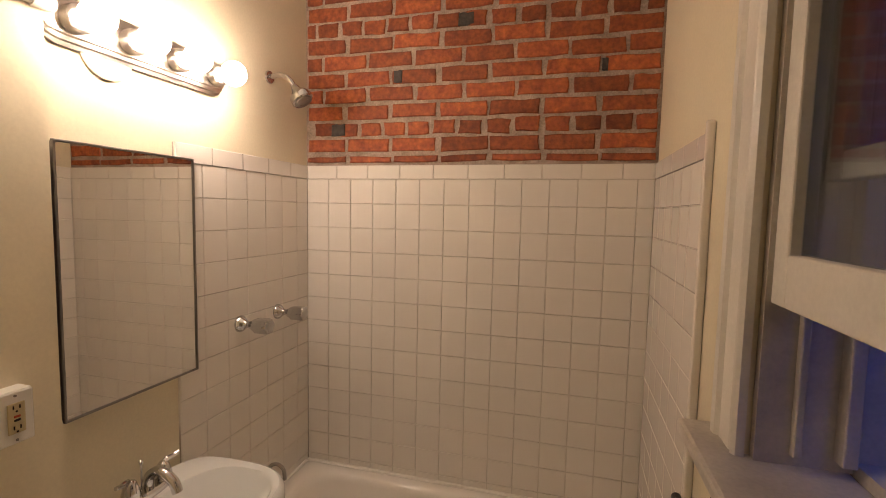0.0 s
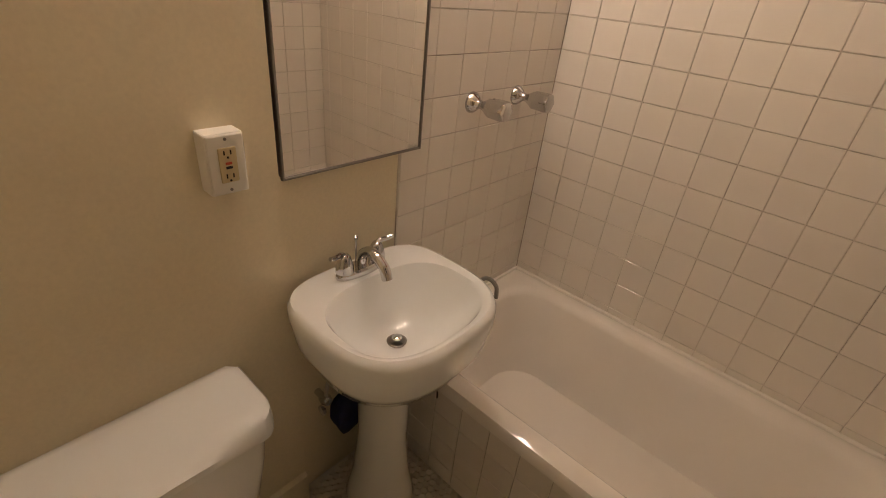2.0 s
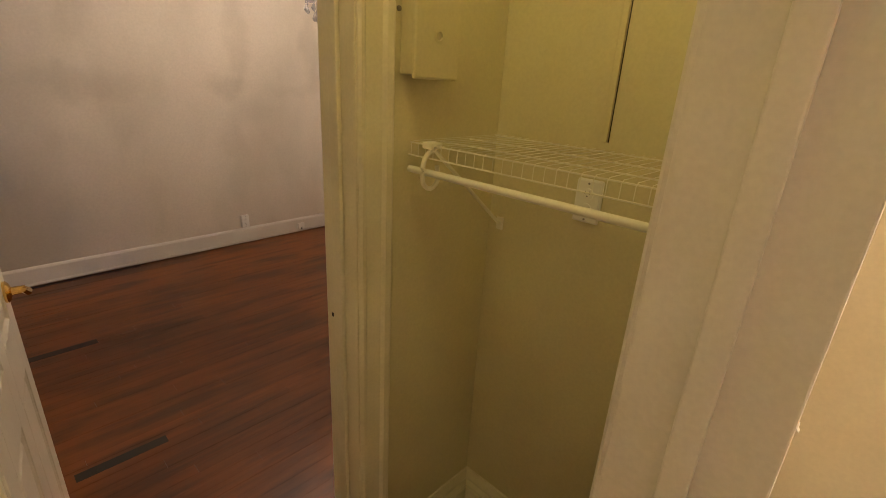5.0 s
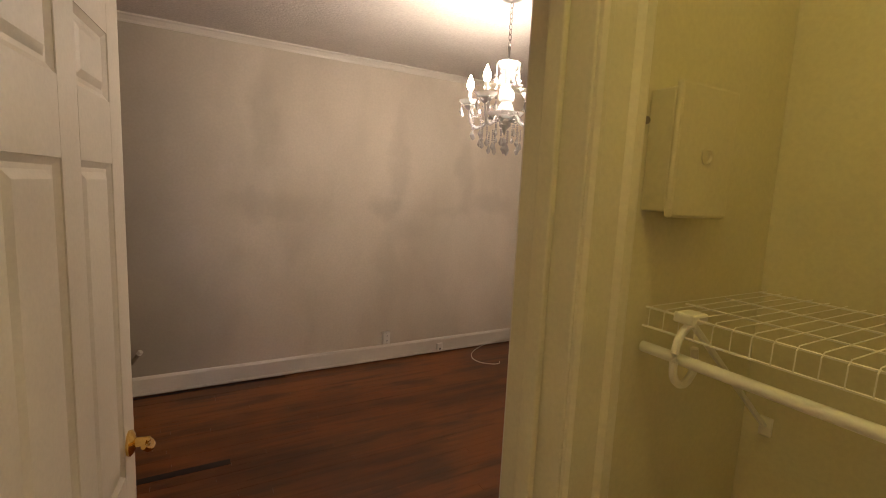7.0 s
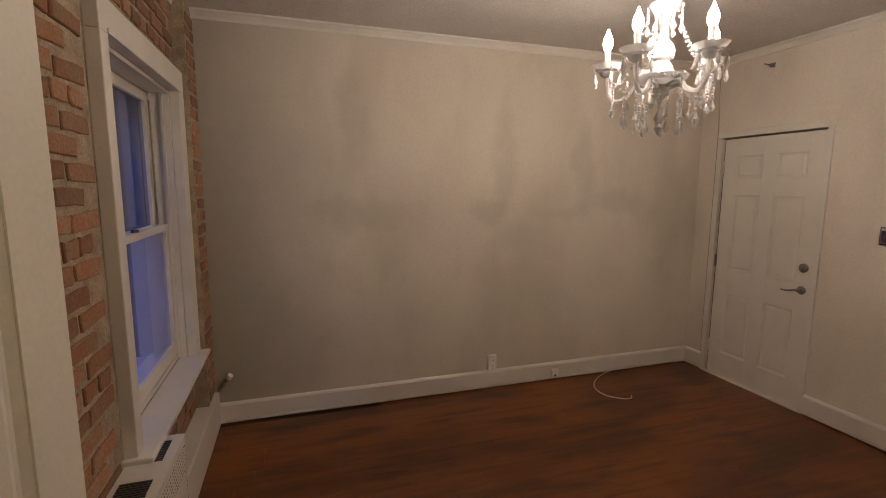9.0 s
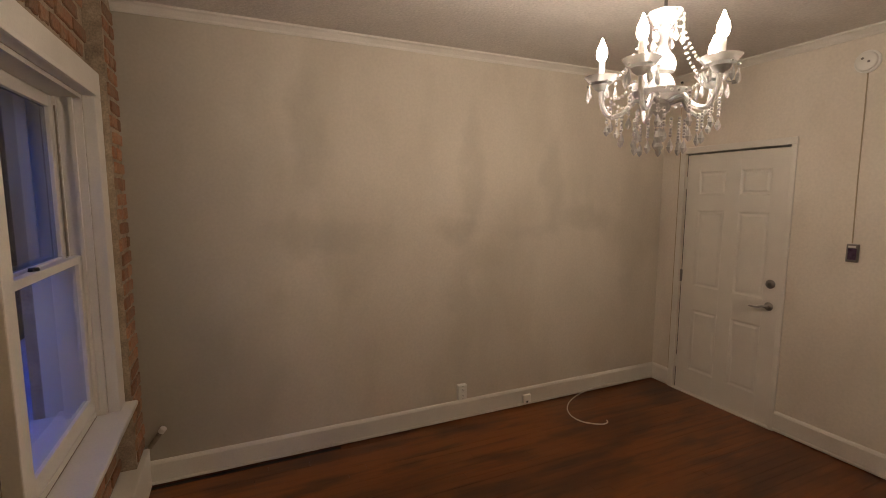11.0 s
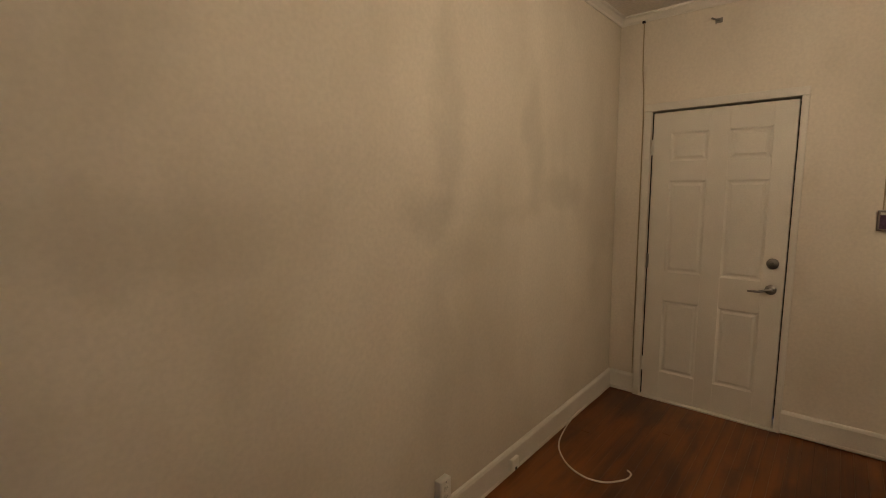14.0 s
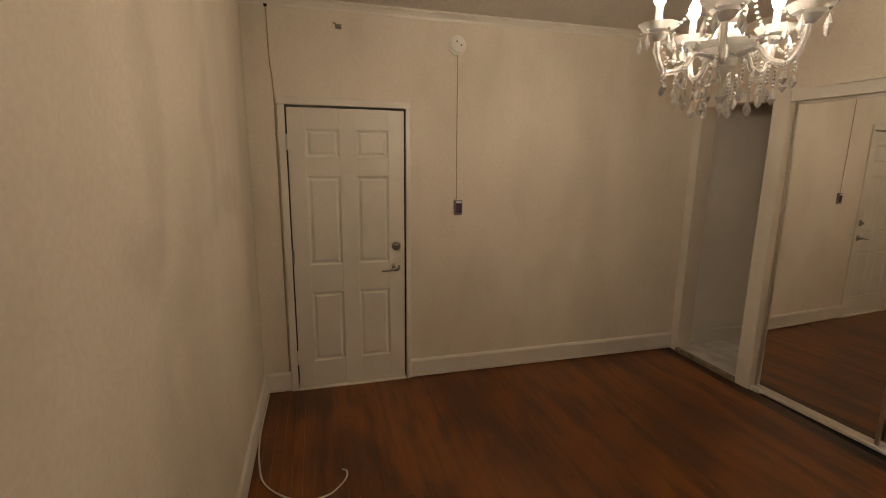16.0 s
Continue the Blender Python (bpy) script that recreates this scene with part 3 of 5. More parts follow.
# ---- windows ----
def sash(bm, y0, y1, z0, z1, x0, x1, stile, low, top):
    """A sash frame in the plane of a wall along y."""
    box(bm, (x0, y0, z0), (x1, y0 + stile, z1), 0.004)
    box(bm, (x0, y1 - stile, z0), (x1, y1, z1), 0.004)
    box(bm, (x0, y0 + stile, z0), (x1, y1 - stile, z0 + low), 0.004)
    box(bm, (x0, y0 + stile, z1 - top), (x1, y1 - stile, z1), 0.004)
    return bm


def pane(y0, y1, z0, z1, x):
    return boxed((x - 0.002, y0, z0), (x + 0.002, y1, z1))


y0, y1, z0, z1 = RW
window = thing("window_1", Matrix.Translation((0, 0, 0)), "white double-hung window in the brick wall, dusk behind", "window")
window["kind"] = "structure"
bm = bmesh.new()
box(bm, (EAST, y0, z0), (0.50, y0 + 0.018, z1))
box(bm, (EAST, y1 - 0.018, z0), (0.50, y1, z1))
box(bm, (EAST, y0 + 0.018, z1 - 0.018), (0.50, y1 - 0.018, z1))
box(bm, (0.30, y0 + 0.018, z0), (0.55, y1 - 0.018, z0 + 0.03))
for xs in (0.285, 0.345):
    box(bm, (xs, y0 + 0.018, z0 + 0.03), (xs + 0.014, y0 + 0.034, z1 - 0.018))
    box(bm, (xs, y1 - 0.034, z0 + 0.03), (xs + 0.014, y1 - 0.018, z1 - 0.018))
part("window_frame", bm, M_TRIM, window)
bm = bmesh.new()
box(bm, (0.205, y0 - 0.115, z0 - 0.02), (EAST, y0, z1), 0.004)
box(bm, (0.205, y1, z0 - 0.02), (EAST, y1 + 0.075, z1), 0.004)
box(bm, (0.205, y0 - 0.115, z1), (EAST, y1 + 0.075, z1 + 0.125), 0.004)
box(bm, (0.197, y0 - 0.01, z1), (0.205, y1 + 0.01, z1 + 0.02), 0.003)
part("casing", bm, M_TRIM, window)
part("window_sill", boxed((0.150, y0 - 0.125, z0 - 0.028), (0.30, y1 + 0.095, z0), 0.007), M_TRIM, window, "deep white sill catching blue dusk light")
zm = 1.40
part("sash_upper", sash(bmesh.new(), y0 + 0.018, y1 - 0.018, zm - 0.015, z1 - 0.018, 0.360, 0.395, 0.05, 0.035, 0.055), M_TRIM, window)
part("sash_lower", sash(bmesh.new(), y0 + 0.018, y1 - 0.018, z0 + 0.03, zm + 0.02, 0.302, 0.337, 0.05, 0.075, 0.035), M_TRIM, window)
part("sash_lock", box(lathe(bmesh.new(), [(0, 0), (0.018, 0), (0.016, 0.012), (0, 0.014)], (0.325, (y0 + y1) / 2, zm + 0.02)), (0.318, (y0 + y1) / 2 - 0.03, zm + 0.02), (0.332, (y0 + y1) / 2 + 0.03, zm + 0.028), 0.002), M_BLACK, window)
for g in (part("pane", pane(y0 + 0.066, y1 - 0.066, zm + 0.018, z1 - 0.072, 0.378), M_GREYGLASS, window), part("pane", pane(y0 + 0.066, y1 - 0.066, z0 + 0.104, zm - 0.014, 0.320), M_GLASS, window)):
    g.visible_shadow = False
part("sash_cord", tube(bmesh.new(), [(0.350, y0 + 0.030, 2.10), (0.350, y0 + 0.032, 1.42)], 0.006, 6), M_SOCKW, window)

y0, y1, z0, z1 = BW
window = thing("window_2", Matrix.Translation((0, 0, 0)), "old white double-hung bathroom window, lower sash raised", "window")
window["kind"] = "structure"
bm = bmesh.new()
box(bm, (EAST, y0, z0), (0.52, y0 + 0.02, z1))
box(bm, (EAST, y1 - 0.02, z0), (0.52, y1, z1))
box(bm, (EAST, y0 + 0.02, z1 - 0.02), (0.52, y1 - 0.02, z1))
box(bm, (0.40, y0 + 0.02, z0 - 0.004), (0.58, y1 - 0.02, z0 + 0.02))
box(bm, (0.306, y1 - 0.036, z0 + 0.02), (0.320, y1 - 0.02, z1 - 0.02), 0.003)
box(bm, (0.370, y1 - 0.050, z0 + 0.02), (0.392, y1 - 0.02, z1 - 0.02), 0.003)
part("window_frame", bm, M_OLDTRIM, window)
bm = bmesh.new()
prof = [(0, 0), (0.014, 0), (0.020, 0.008), (0.014, 0.016), (0.018, 0.024), (0.018, 0.075), (0.026, 0.082), (0.028, 0.098), (0.020, 0.108), (0, 0.112)]
prism(bm, prof, Matrix(((-1, 0, 0, 0.243), (0, 1, 0, y1 - 0.012), (0, 0, z1 + 0.1 - z0, z0), (0, 0, 0, 1))))
prism(bm, prof, Matrix(((-1, 0, 0, 0.243), (0, -1, 0, y0 + 0.012), (0, 0, z1 + 0.1 - z0, z0), (0, 0, 0, 1))))
part("casing", bm, M_TRIM, window)
part("window_sill", boxed((0.165, y0 - 0.13, z0 - 0.03), (0.40, y1 + 0.135, z0), 0.008), M_OLDTRIM, window, "worn white painted window sill")
part("apron", boxed((0.222, y0 - 0.10, z0 - 0.13), (0.243, y1 + 0.10, z0 - 0.03), 0.005), M_OLDTRIM, window)
zl = 1.518
part("sash_lower", sash(bmesh.new(), y0 + 0.02, y1 - 0.02, zl, zl + 0.58, 0.262, 0.302, 0.05, 0.085, 0.05), M_TRIM, window, "raised lower sash, paint worn and chipped")
part("sash_upper", sash(bmesh.new(), y0 + 0.02, y1 - 0.02, 1.72, z1 - 0.02, 0.325, 0.362, 0.05, 0.045, 0.05), M_OLDTRIM, window)
for g in (part("pane", pane(y0 + 0.068, y1 - 0.068, zl + 0.083, zl + 0.532, 0.282), M_GREYGLASS, window), part("pane", pane(y0 + 0.068, y1 - 0.068, 1.763, z1 - 0.068, 0.344), M_GLASS, window)):
    g.visible_shadow = False
part("storm_frame", sash(bmesh.new(), y0 + 0.02, y1 - 0.02, z0 + 0.02, z1 - 0.02, 0.470, 0.490, 0.035, 0.03, 0.03), M_BLACK, window, "dark metal storm window frame")

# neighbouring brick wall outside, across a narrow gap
# Near-black base: the gloom outside at dusk is put into the brick colour.
M_NEIGH = mat("dusk_dark_outside_brick", (0.012, 0.012, 0.013), 0.9, vary=0.4, scale=6, grain=0.2, island=0.3, bump=0.6)
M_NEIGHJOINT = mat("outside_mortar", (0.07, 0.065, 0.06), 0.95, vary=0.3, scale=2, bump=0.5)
# Carried up to 8.5 m to hold the sky off the bathroom window.
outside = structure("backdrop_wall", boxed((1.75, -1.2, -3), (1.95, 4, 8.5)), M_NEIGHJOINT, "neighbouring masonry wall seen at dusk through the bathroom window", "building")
# Walls added round the room window's gap so only steep sky light enters.
structure("backdrop_far_wall", boxed((1.60, -9, -3), (1.80, -1.2, 3.2)), M_NEIGH, "dim neighbouring wall, added across a narrow shaft to limit the sky", "building")
structure("backdrop_end_wall", boxed((0.3, -9.3, -3), (1.80, -9, 3.2)), M_NEIGH, "dim end wall added to close the shaft off from the sky", "building")
structure("backdrop_sky_block_wall", boxed((0.3, -9, -3), (0.59, -4.41, 4.2)), M_NEIGHJOINT, "added wall beyond the room that keeps sky light off the shaft", "building")
structure("backdrop_upper_wall", boxed((0.3, -4.40, 2.87), (0.59, 2.3, 4.0)), M_NEIGHJOINT, "added wall above the ceiling that limits the sky", "building")
for yy in (-6.9, -5.6):
    structure("backdrop_pipe", rod(bmesh.new(), (1.53, yy, 0.3), (1.53, yy, 3.1), 0.05), M_NEIGHJOINT, "dark downpipe on the neighbouring wall", "pipe")
bm = bmesh.new()
for row in range(30):
    for k in range(12):
        yy = -0.4 + k * 0.22 + (row % 2) * 0.11
        box(bm, (1.735, yy, 0.3 + row * 0.078), (1.755, yy + 0.208, 0.3 + row * 0.078 + 0.066))
tagged(part("neighbour_bricks", bm, M_NEIGH, outside), "outside bricks darkened for dusk", "", "", "stuff")
# Pale roof added so the lower pane shows sky-lit blue.
structure("backdrop_roof", boxed((0.595, -8.99, 0.1), (1.59, -1.2, 0.3)), mat("pale_felt_roof", (0.55, 0.55, 0.56), 0.9, vary=0.3, scale=3, bump=0.3), "pale flat roof added below the window to catch sky blue", "roof")
structure("ground", boxed((-400, -400, -3.2), (400, 400, -3.0)), mat("outside_ground", (0.08, 0.08, 0.08), 0.9, vary=0.4, scale=0.5), "dark paved ground outside", "ground")


# ---- chandelier ----
CH = Vector((-1.83, -2.385, 0))
chand = thing("chandelier", Matrix.Translation((CH.x, CH.y, CEIL)), "lit five-arm crystal chandelier with beads and drop prisms", "chandelier")
T = -CEIL
part("canopy", lathe(bmesh.new(), [(0, 0), (0.06, 0), (0.058, -0.012), (0.03, -0.025), (0.008, -0.03), (0, -0.032)]), M_STEEL, chand, "", True)
bm = bmesh.new()
for i in range(9):
    c = Vector((0, 0, -0.045 - i * 0.028))
    turn = pose(0, 0, 0, 90, 0, 90 * (i % 2))
    ring = [c + turn.to_3x3() @ Vector((0.009 * math.cos(a), 0.017 * math.sin(a), 0)) for a in [2 * math.pi * k / 10 for k in range(11)]]
    tube(bm, ring, 0.0022, 5)
part("chain", bm, M_STEEL, chand, "", True)
part("crown", lathe(bmesh.new(), [(0.012, 2.323 + T), (0.038, 2.327 + T), (0.050, 2.345 + T), (0.059, 2.365 + T), (0.056, 2.366 + T), (0.047, 2.348 + T), (0.035, 2.333 + T), (0.012, 2.329 + T)], seg=20), M_CRYSTAL, chand, "scalloped crystal crown dish", True)
stem = [(0.010, 2.333), (0.019, 2.325), (0.020, 2.30), (0.014, 2.262), (0.022, 2.228), (0.040, 2.205), (0.047, 2.18), (0.042, 2.155), (0.028, 2.145), (0.040, 2.125), (0.050, 2.10), (0.042, 2.07), (0.020, 2.055), (0.034, 2.04), (0.034, 2.015), (0.012, 1.995), (0.0, 1.955)]
part("stem", lathe(bmesh.new(), [(r, z + T) for r, z in stem], seg=20), M_CRYSTAL, chand, "turned crystal stem", True)
part("lower_dish", lathe(bmesh.new(), [(0.03, 2.055 + T), (0.09, 2.065 + T), (0.105, 2.085 + T), (0.10, 2.085 + T), (0.085, 2.072 + T), (0.03, 2.062 + T)], seg=20), M_CRYSTAL, chand, "", True)


def prism_drop(bm, at, h=0.05, w=0.017):
    """A faceted pear drop with a small bead over it."""
    x, y, z = at
    lathe(bm, [(0, z), (0.006, z - 0.004), (0.006, z - 0.008), (0, z - 0.012)], (x, y, 0), seg=6)
    lathe(bm, [(0, z - 0.013), (w * 0.35, z - 0.013 - h * 0.2), (w, z - 0.013 - h * 0.62), (w * 0.7, z - 0.013 - h * 0.82), (0, z - 0.013 - h)], (x, y, 0), seg=6, sy=0.6)
    return bm


def bead_run(bm, pts, r=0.0062):
    for p in pts:
        lathe(bm, [(0, -r), (r * 0.8, -r * 0.55), (r, 0), (r * 0.8, r * 0.55), (0, r)], p, seg=6)
    return bm


right, deep = Vector((-0.923, 0.384, 0)), Vector((-0.384, -0.923, 0))
tips = []
for k in range(5):
    a = radians(154 + 72 * k)
    d = right * math.cos(a) + deep * math.sin(a)
    R = 0.215
    def at(r, z):
        return d * r + Vector((0, 0, z + T))
    part("arm", tube(bmesh.new(), curve_pts([at(0.035, 2.045), at(0.09, 2.06), at(0.125, 2.02), at(0.175, 2.005), at(0.207, 2.05), at(R, 2.13)], 6), 0.0095, 8), M_CRYSTAL, chand, "", True)
    tip = at(R, 0)
    part("bobeche", lathe(bmesh.new(), [(0.012, 2.133 + T), (0.046, 2.136 + T), (0.064, 2.158 + T), (0.061, 2.159 + T), (0.044, 2.141 + T), (0.012, 2.140 + T)], (tip.x, tip.y, 0), seg=16), M_CRYSTAL, chand, "", True)
    part("candle_cup", lathe(bmesh.new(), [(0.008, 2.103 + T), (0.024, 2.113 + T), (0.034, 2.128 + T), (0.014, 2.132 + T)], (tip.x, tip.y, 0), seg=12), M_CRYSTAL, chand, "", True)
    part("candle_sleeve", rod(bmesh.new(), (tip.x, tip.y, 2.140 + T), (tip.x, tip.y, 2.218 + T), 0.0115), M_PLASTIC, chand, "", True)
    part("bulb", lathe(bmesh.new(), [(0.009, 2.218 + T), (0.016, 2.226 + T), (0.020, 2.242 + T), (0.018, 2.262 + T), (0.009, 2.283 + T), (0.003, 2.300 + T), (0, 2.304 + T)], (tip.x, tip.y, 0), seg=14), M_BULB, chand, "lit flame-shaped bulb", True)
    tips.append(tip)
    for j in range(5):
        q = 2 * math.pi * j / 5
        part("prism", prism_drop(bmesh.new(), (tip.x + 0.054 * math.cos(q), tip.y + 0.054 * math.sin(q), 2.138 + T), 0.058, 0.013), M_CRYSTAL, chand)
for k in range(5):
    a, b = tips[k], tips[(k + 1) % 5]
    pts = []
    for i in range(11):
        t = (i + 0.5) / 11
        p = a.lerp(b, t)
        pts.append((p.x, p.y, 2.125 + T - 0.10 * 4 * t * (1 - t) * 0.7))
    part("bead_chain", bead_run(bmesh.new(), pts), M_CRYSTAL, chand)
    pts = []
    for i in range(14):
        t = (i + 0.5) / 14
        p = Vector((0, 0, 0)).lerp(tips[k], 0.27 + 0.6 * t)
        pts.append((p.x, p.y, 2.335 + T - 0.195 * t - 0.05 * 4 * t * (1 - t)))
    part("bead_chain", bead_run(bmesh.new(), pts), M_CRYSTAL, chand)
for ring_r, ring_z, count, h in ((0.062, 2.300, 6, 0.045), (0.188, 1.988, 12, 0.046), (0.140, 1.948, 10, 0.052), (0.085, 1.918, 7, 0.056)):
    for j in range(count):
        q = 2 * math.pi * (j + 0.3) / count
        part("prism", prism_drop(bead_run(bmesh.new(), [(ring_r * math.cos(q), ring_r * math.sin(q), ring_z + T + 0.008 + 0.012 * i) for i in range(5)]), (ring_r * math.cos(q), ring_r * math.sin(q), ring_z + T + 0.004), h, 0.016), M_CRYSTAL, chand)
part("finial", lathe(bmesh.new(), [(0, 1.955 + T), (0.012, 1.94 + T), (0.020, 1.92 + T), (0.010, 1.90 + T), (0.018, 1.885 + T), (0, 1.853 + T)], seg=10), M_CRYSTAL, chand)

# ---- bathroom vanity light ----
bar = thing("vanity_light", Matrix.Translation((-1.259, 1.172, 2.095)), "brushed nickel vanity bar with four lit globe bulbs", "wall lamp")
prof = [(0, -0.060), (0.010, -0.060), (0.012, -0.050), (0.020, -0.048), (0.022, -0.038), (0.030, -0.035), (0.032, 0.0), (0.030, 0.035), (0.022, 0.038), (0.020, 0.048), (0.012, 0.050), (0.010, 0.060), (0, 0.060)]
rings = []
for s in range(-12, 13):
    y = 0.30 * s / 12
    k = math.sqrt(max(0.0, 1 - max(0.0, (abs(y) - 0.24) / 0.06) ** 2)) * 0.9 + 0.1
    rings.append([Vector((u * (0.6 + 0.4 * k), y, v * k)) for u, v in prof])
part("back_plate", loft(bmesh.new(), rings), M_NICKEL, bar, "", True)
for k in range(4):
    y = -0.225 + 0.15 * k
    cup = part("socket", lathe(bmesh.new(), [(0.030, 0.028), (0.034, 0.034), (0.034, 0.060), (0.026, 0.066), (0, 0.066)], (0, y, 0.0), pose(0, 0, 0, 0, 90, 0)), M_NICKEL, bar, "", True)
    part("bulb", lathe(bmesh.new(), [(0.013, 0.064), (0.015, 0.075)] + [(0.0395 * math.sin(a), 0.112 - 0.0395 * math.cos(a)) for a in [0.5 + i * (math.pi - 0.5) / 10 for i in range(10)]] + [(0, 0.1515)], (0, y, 0.0), pose(0, 0, 0, 0, 90, 0)), M_GLOBE, bar, "lit clear globe bulb", True)
part("mounting_plate", lathe(bmesh.new(), [(0.075, 0), (0.075, 0.006), (0.068, 0.010), (0, 0.010)], (0, -0.12, -0.035), pose(0, 0, 0, 0, 90, 0)), M_CREAM, bar, "cream paint-covered mounting plate", True)
conduit = thing("conduit", Matrix.Translation((-1.231, 0.55, 2.105)), "white painted surface conduit leading to the vanity light", "conduit")
part("conduit_pipe", rod(bmesh.new(), (0.016, -0.345, 0), (0.016, 0.335, 0), 0.013), M_PLASTIC, conduit, "", True)
part("conduit_coupling", rod(bmesh.new(), (0.016, 0.30, 0), (0.016, 0.345, 0), 0.017), M_TRIM, conduit, "", True)
part("hub_rod", rod(bmesh.new(), (0, 0, 2.28 + T), (0, 0, 2.45 + T), 0.006), M_STEEL, chand)


# ---- bathroom fixtures ----
def round_rect(cx, cy, hx, hy, r, z, n=6):
    pts = []
    for qx, qy, a0 in ((1, 1, 0), (-1, 1, 90), (-1, -1, 180), (1, -1, 270)):
        for k in range(n + 1):
            a = radians(a0 + 90 * k / n)
            pts.append(Vector((cx + qx * (hx - r) + r * math.cos(a), cy + qy * (hy - r) + r * math.sin(a), z)))
    return pts


tub = thing("bathtub", Matrix.Translation((-0.5085, 1.622, 0)), "white enamel alcove bathtub with a tiled apron", "bathtub")
hx, hy = 0.739, 0.375
rings = [round_rect(0, 0, hx, hy, 0.01, 0.405), round_rect(0, 0, hx, hy, 0.012, 0.435), round_rect(0, 0, hx - 0.006, hy - 0.006, 0.014, 0.450), round_rect(0, 0, hx - 0.018, hy - 0.018, 0.02, 0.456),
         round_rect(-0.005, 0.0, hx - 0.070, hy - 0.058, 0.12, 0.455), round_rect(-0.005, 0.0, hx - 0.085, hy - 0.070, 0.13, 0.448), round_rect(-0.005, 0.0, hx - 0.095, hy - 0.082, 0.14, 0.425),
         round_rect(-0.02, 0, hx - 0.13, hy - 0.105, 0.15, 0.28), round_rect(-0.04, 0, hx - 0.17, hy - 0.125, 0.15, 0.14), round_rect(-0.05, 0, hx - 0.21, hy - 0.155, 0.14, 0.095), round_rect(-0.05, 0, hx - 0.29, hy - 0.22, 0.10, 0.085)]
part("basin", loft(bmesh.new(), rings, cap_first=False), M_ENAMEL, tub, "glossy white enamel basin", True)
apron = part("apron", boxed((-hx, -hy + 0.014, 0), (hx, -hy + 0.06, 0.405)), M_GROUT, tub, "apron faced with white tiles")


def squircle(cx, hx, hy, z, nf, nb, n=48):
    """Outline round (cx, 0): front (x > 0) with exponent nf, back with nb."""
    pts = []
    for k in range(n):
        a = 2 * math.pi * k / n
        c, s = math.cos(a), math.sin(a)
        e = nf if c > 0 else nb
        pts.append(Vector((cx + hx * math.copysign(abs(c) ** (2 / e), c), hy * math.copysign(abs(s) ** (2 / (nf if c > 0 else nb)), s), z)))
    return pts


sink = thing("pedestal_sink", Matrix.Translation((-1.246, 1.07, 0)), "white porcelain pedestal sink with chrome faucet", "sink")
rings = [squircle(0.20, 0.08, 0.09, 0.640, 2, 2), squircle(0.205, 0.13, 0.15, 0.655, 2, 2.2), squircle(0.21, 0.182, 0.206, 0.685, 2.3, 2.8), squircle(0.212, 0.209, 0.230, 0.745, 2.6, 3.4),
         squircle(0.214, 0.214, 0.236, 0.812, 2.7, 4), squircle(0.214, 0.213, 0.235, 0.836, 2.7, 4), squircle(0.214, 0.206, 0.228, 0.850, 2.7, 4), squircle(0.216, 0.196, 0.219, 0.854, 2.7, 4),
         squircle(0.248, 0.148, 0.198, 0.848, 2.6, 2.8), squircle(0.248, 0.142, 0.192, 0.838, 2.6, 2.8), squircle(0.243, 0.128, 0.172, 0.795, 2.4, 2.6), squircle(0.228, 0.095, 0.120, 0.735, 2, 2.1), squircle(0.215, 0.055, 0.062, 0.708, 2, 2), squircle(0.212, 0.024, 0.024, 0.702, 2, 2)]
part("basin", loft(bmesh.new(), rings), M_PORC, sink, "", True)
rings = []
for z, ax, ay in ((0, 0.115, 0.110), (0.02, 0.118, 0.112), (0.06, 0.108, 0.102), (0.15, 0.092, 0.085), (0.32, 0.078, 0.072), (0.48, 0.080, 0.075), (0.58, 0.092, 0.09), (0.672, 0.115, 0.115)):
    rings.append([Vector((0.17 + ax * math.cos(2 * math.pi * k / 32), ay * math.sin(2 * math.pi * k / 32), z)) for k in range(32)])
part("pedestal", loft(bmesh.new(), rings), M_PORC, sink, "", True)
bm = lathe(bmesh.new(), [(0, 0.712), (0.013, 0.712), (0.014, 0.717), (0.010, 0.720), (0, 0.721)], (0.212, 0, 0), seg=20)
part("stopper", bm, M_CHROME, sink, "chrome pop-up stopper", True)
part("drain_ring", lathe(bmesh.new(), [(0.016, 0.703), (0.026, 0.7035), (0.027, 0.706), (0.023, 0.708), (0.016, 0.706)], (0.212, 0, 0), seg=20), M_STEEL, sink, "", True)
bm = loft(bmesh.new(), [[Vector((0.062 + a * math.cos(q), b * math.sin(q), z)) for q in [2 * math.pi * k / 24 for k in range(24)]] for a, b, z in ((0.027, 0.078, 0.850), (0.027, 0.078, 0.862), (0.022, 0.070, 0.870))])
tap = part("faucet", bm, M_CHROME, sink, "centreset chrome faucet", True)
bm = tube(bmesh.new(), curve_pts([(0.062, 0, 0.866), (0.070, 0, 0.905), (0.105, 0, 0.925), (0.150, 0, 0.905), (0.166, 0, 0.875)], 6), 0.014, 12, None)
part("spout", bm, M_CHROME, tap, "", True)
for s in (-1, 1):
    bm = lathe(bmesh.new(), [(0.024, 0.868), (0.023, 0.885), (0.015, 0.912), (0.010, 0.918), (0, 0.920)], (0.062, s * 0.052, 0), seg=16)
    tube(bm, curve_pts([(0.062, s * 0.050, 0.908), (0.062, s * 0.062, 0.920), (0.066, s * 0.082, 0.921), (0.070, s * 0.100, 0.926)], 5), 0.007, 8, [0.0085 - 0.0002 * i for i in range(16)])
    part("handle", bm, M_CHROME, tap, "", True)
part("lift_rod", lathe(rod(bmesh.new(), (0.040, 0, 0.86), (0.040, 0, 0.935), 0.003), [(0, 0.932), (0.005, 0.934), (0.006, 0.942), (0, 0.946)], (0.040, 0, 0), seg=10), M_CHROME, tap, "", True)

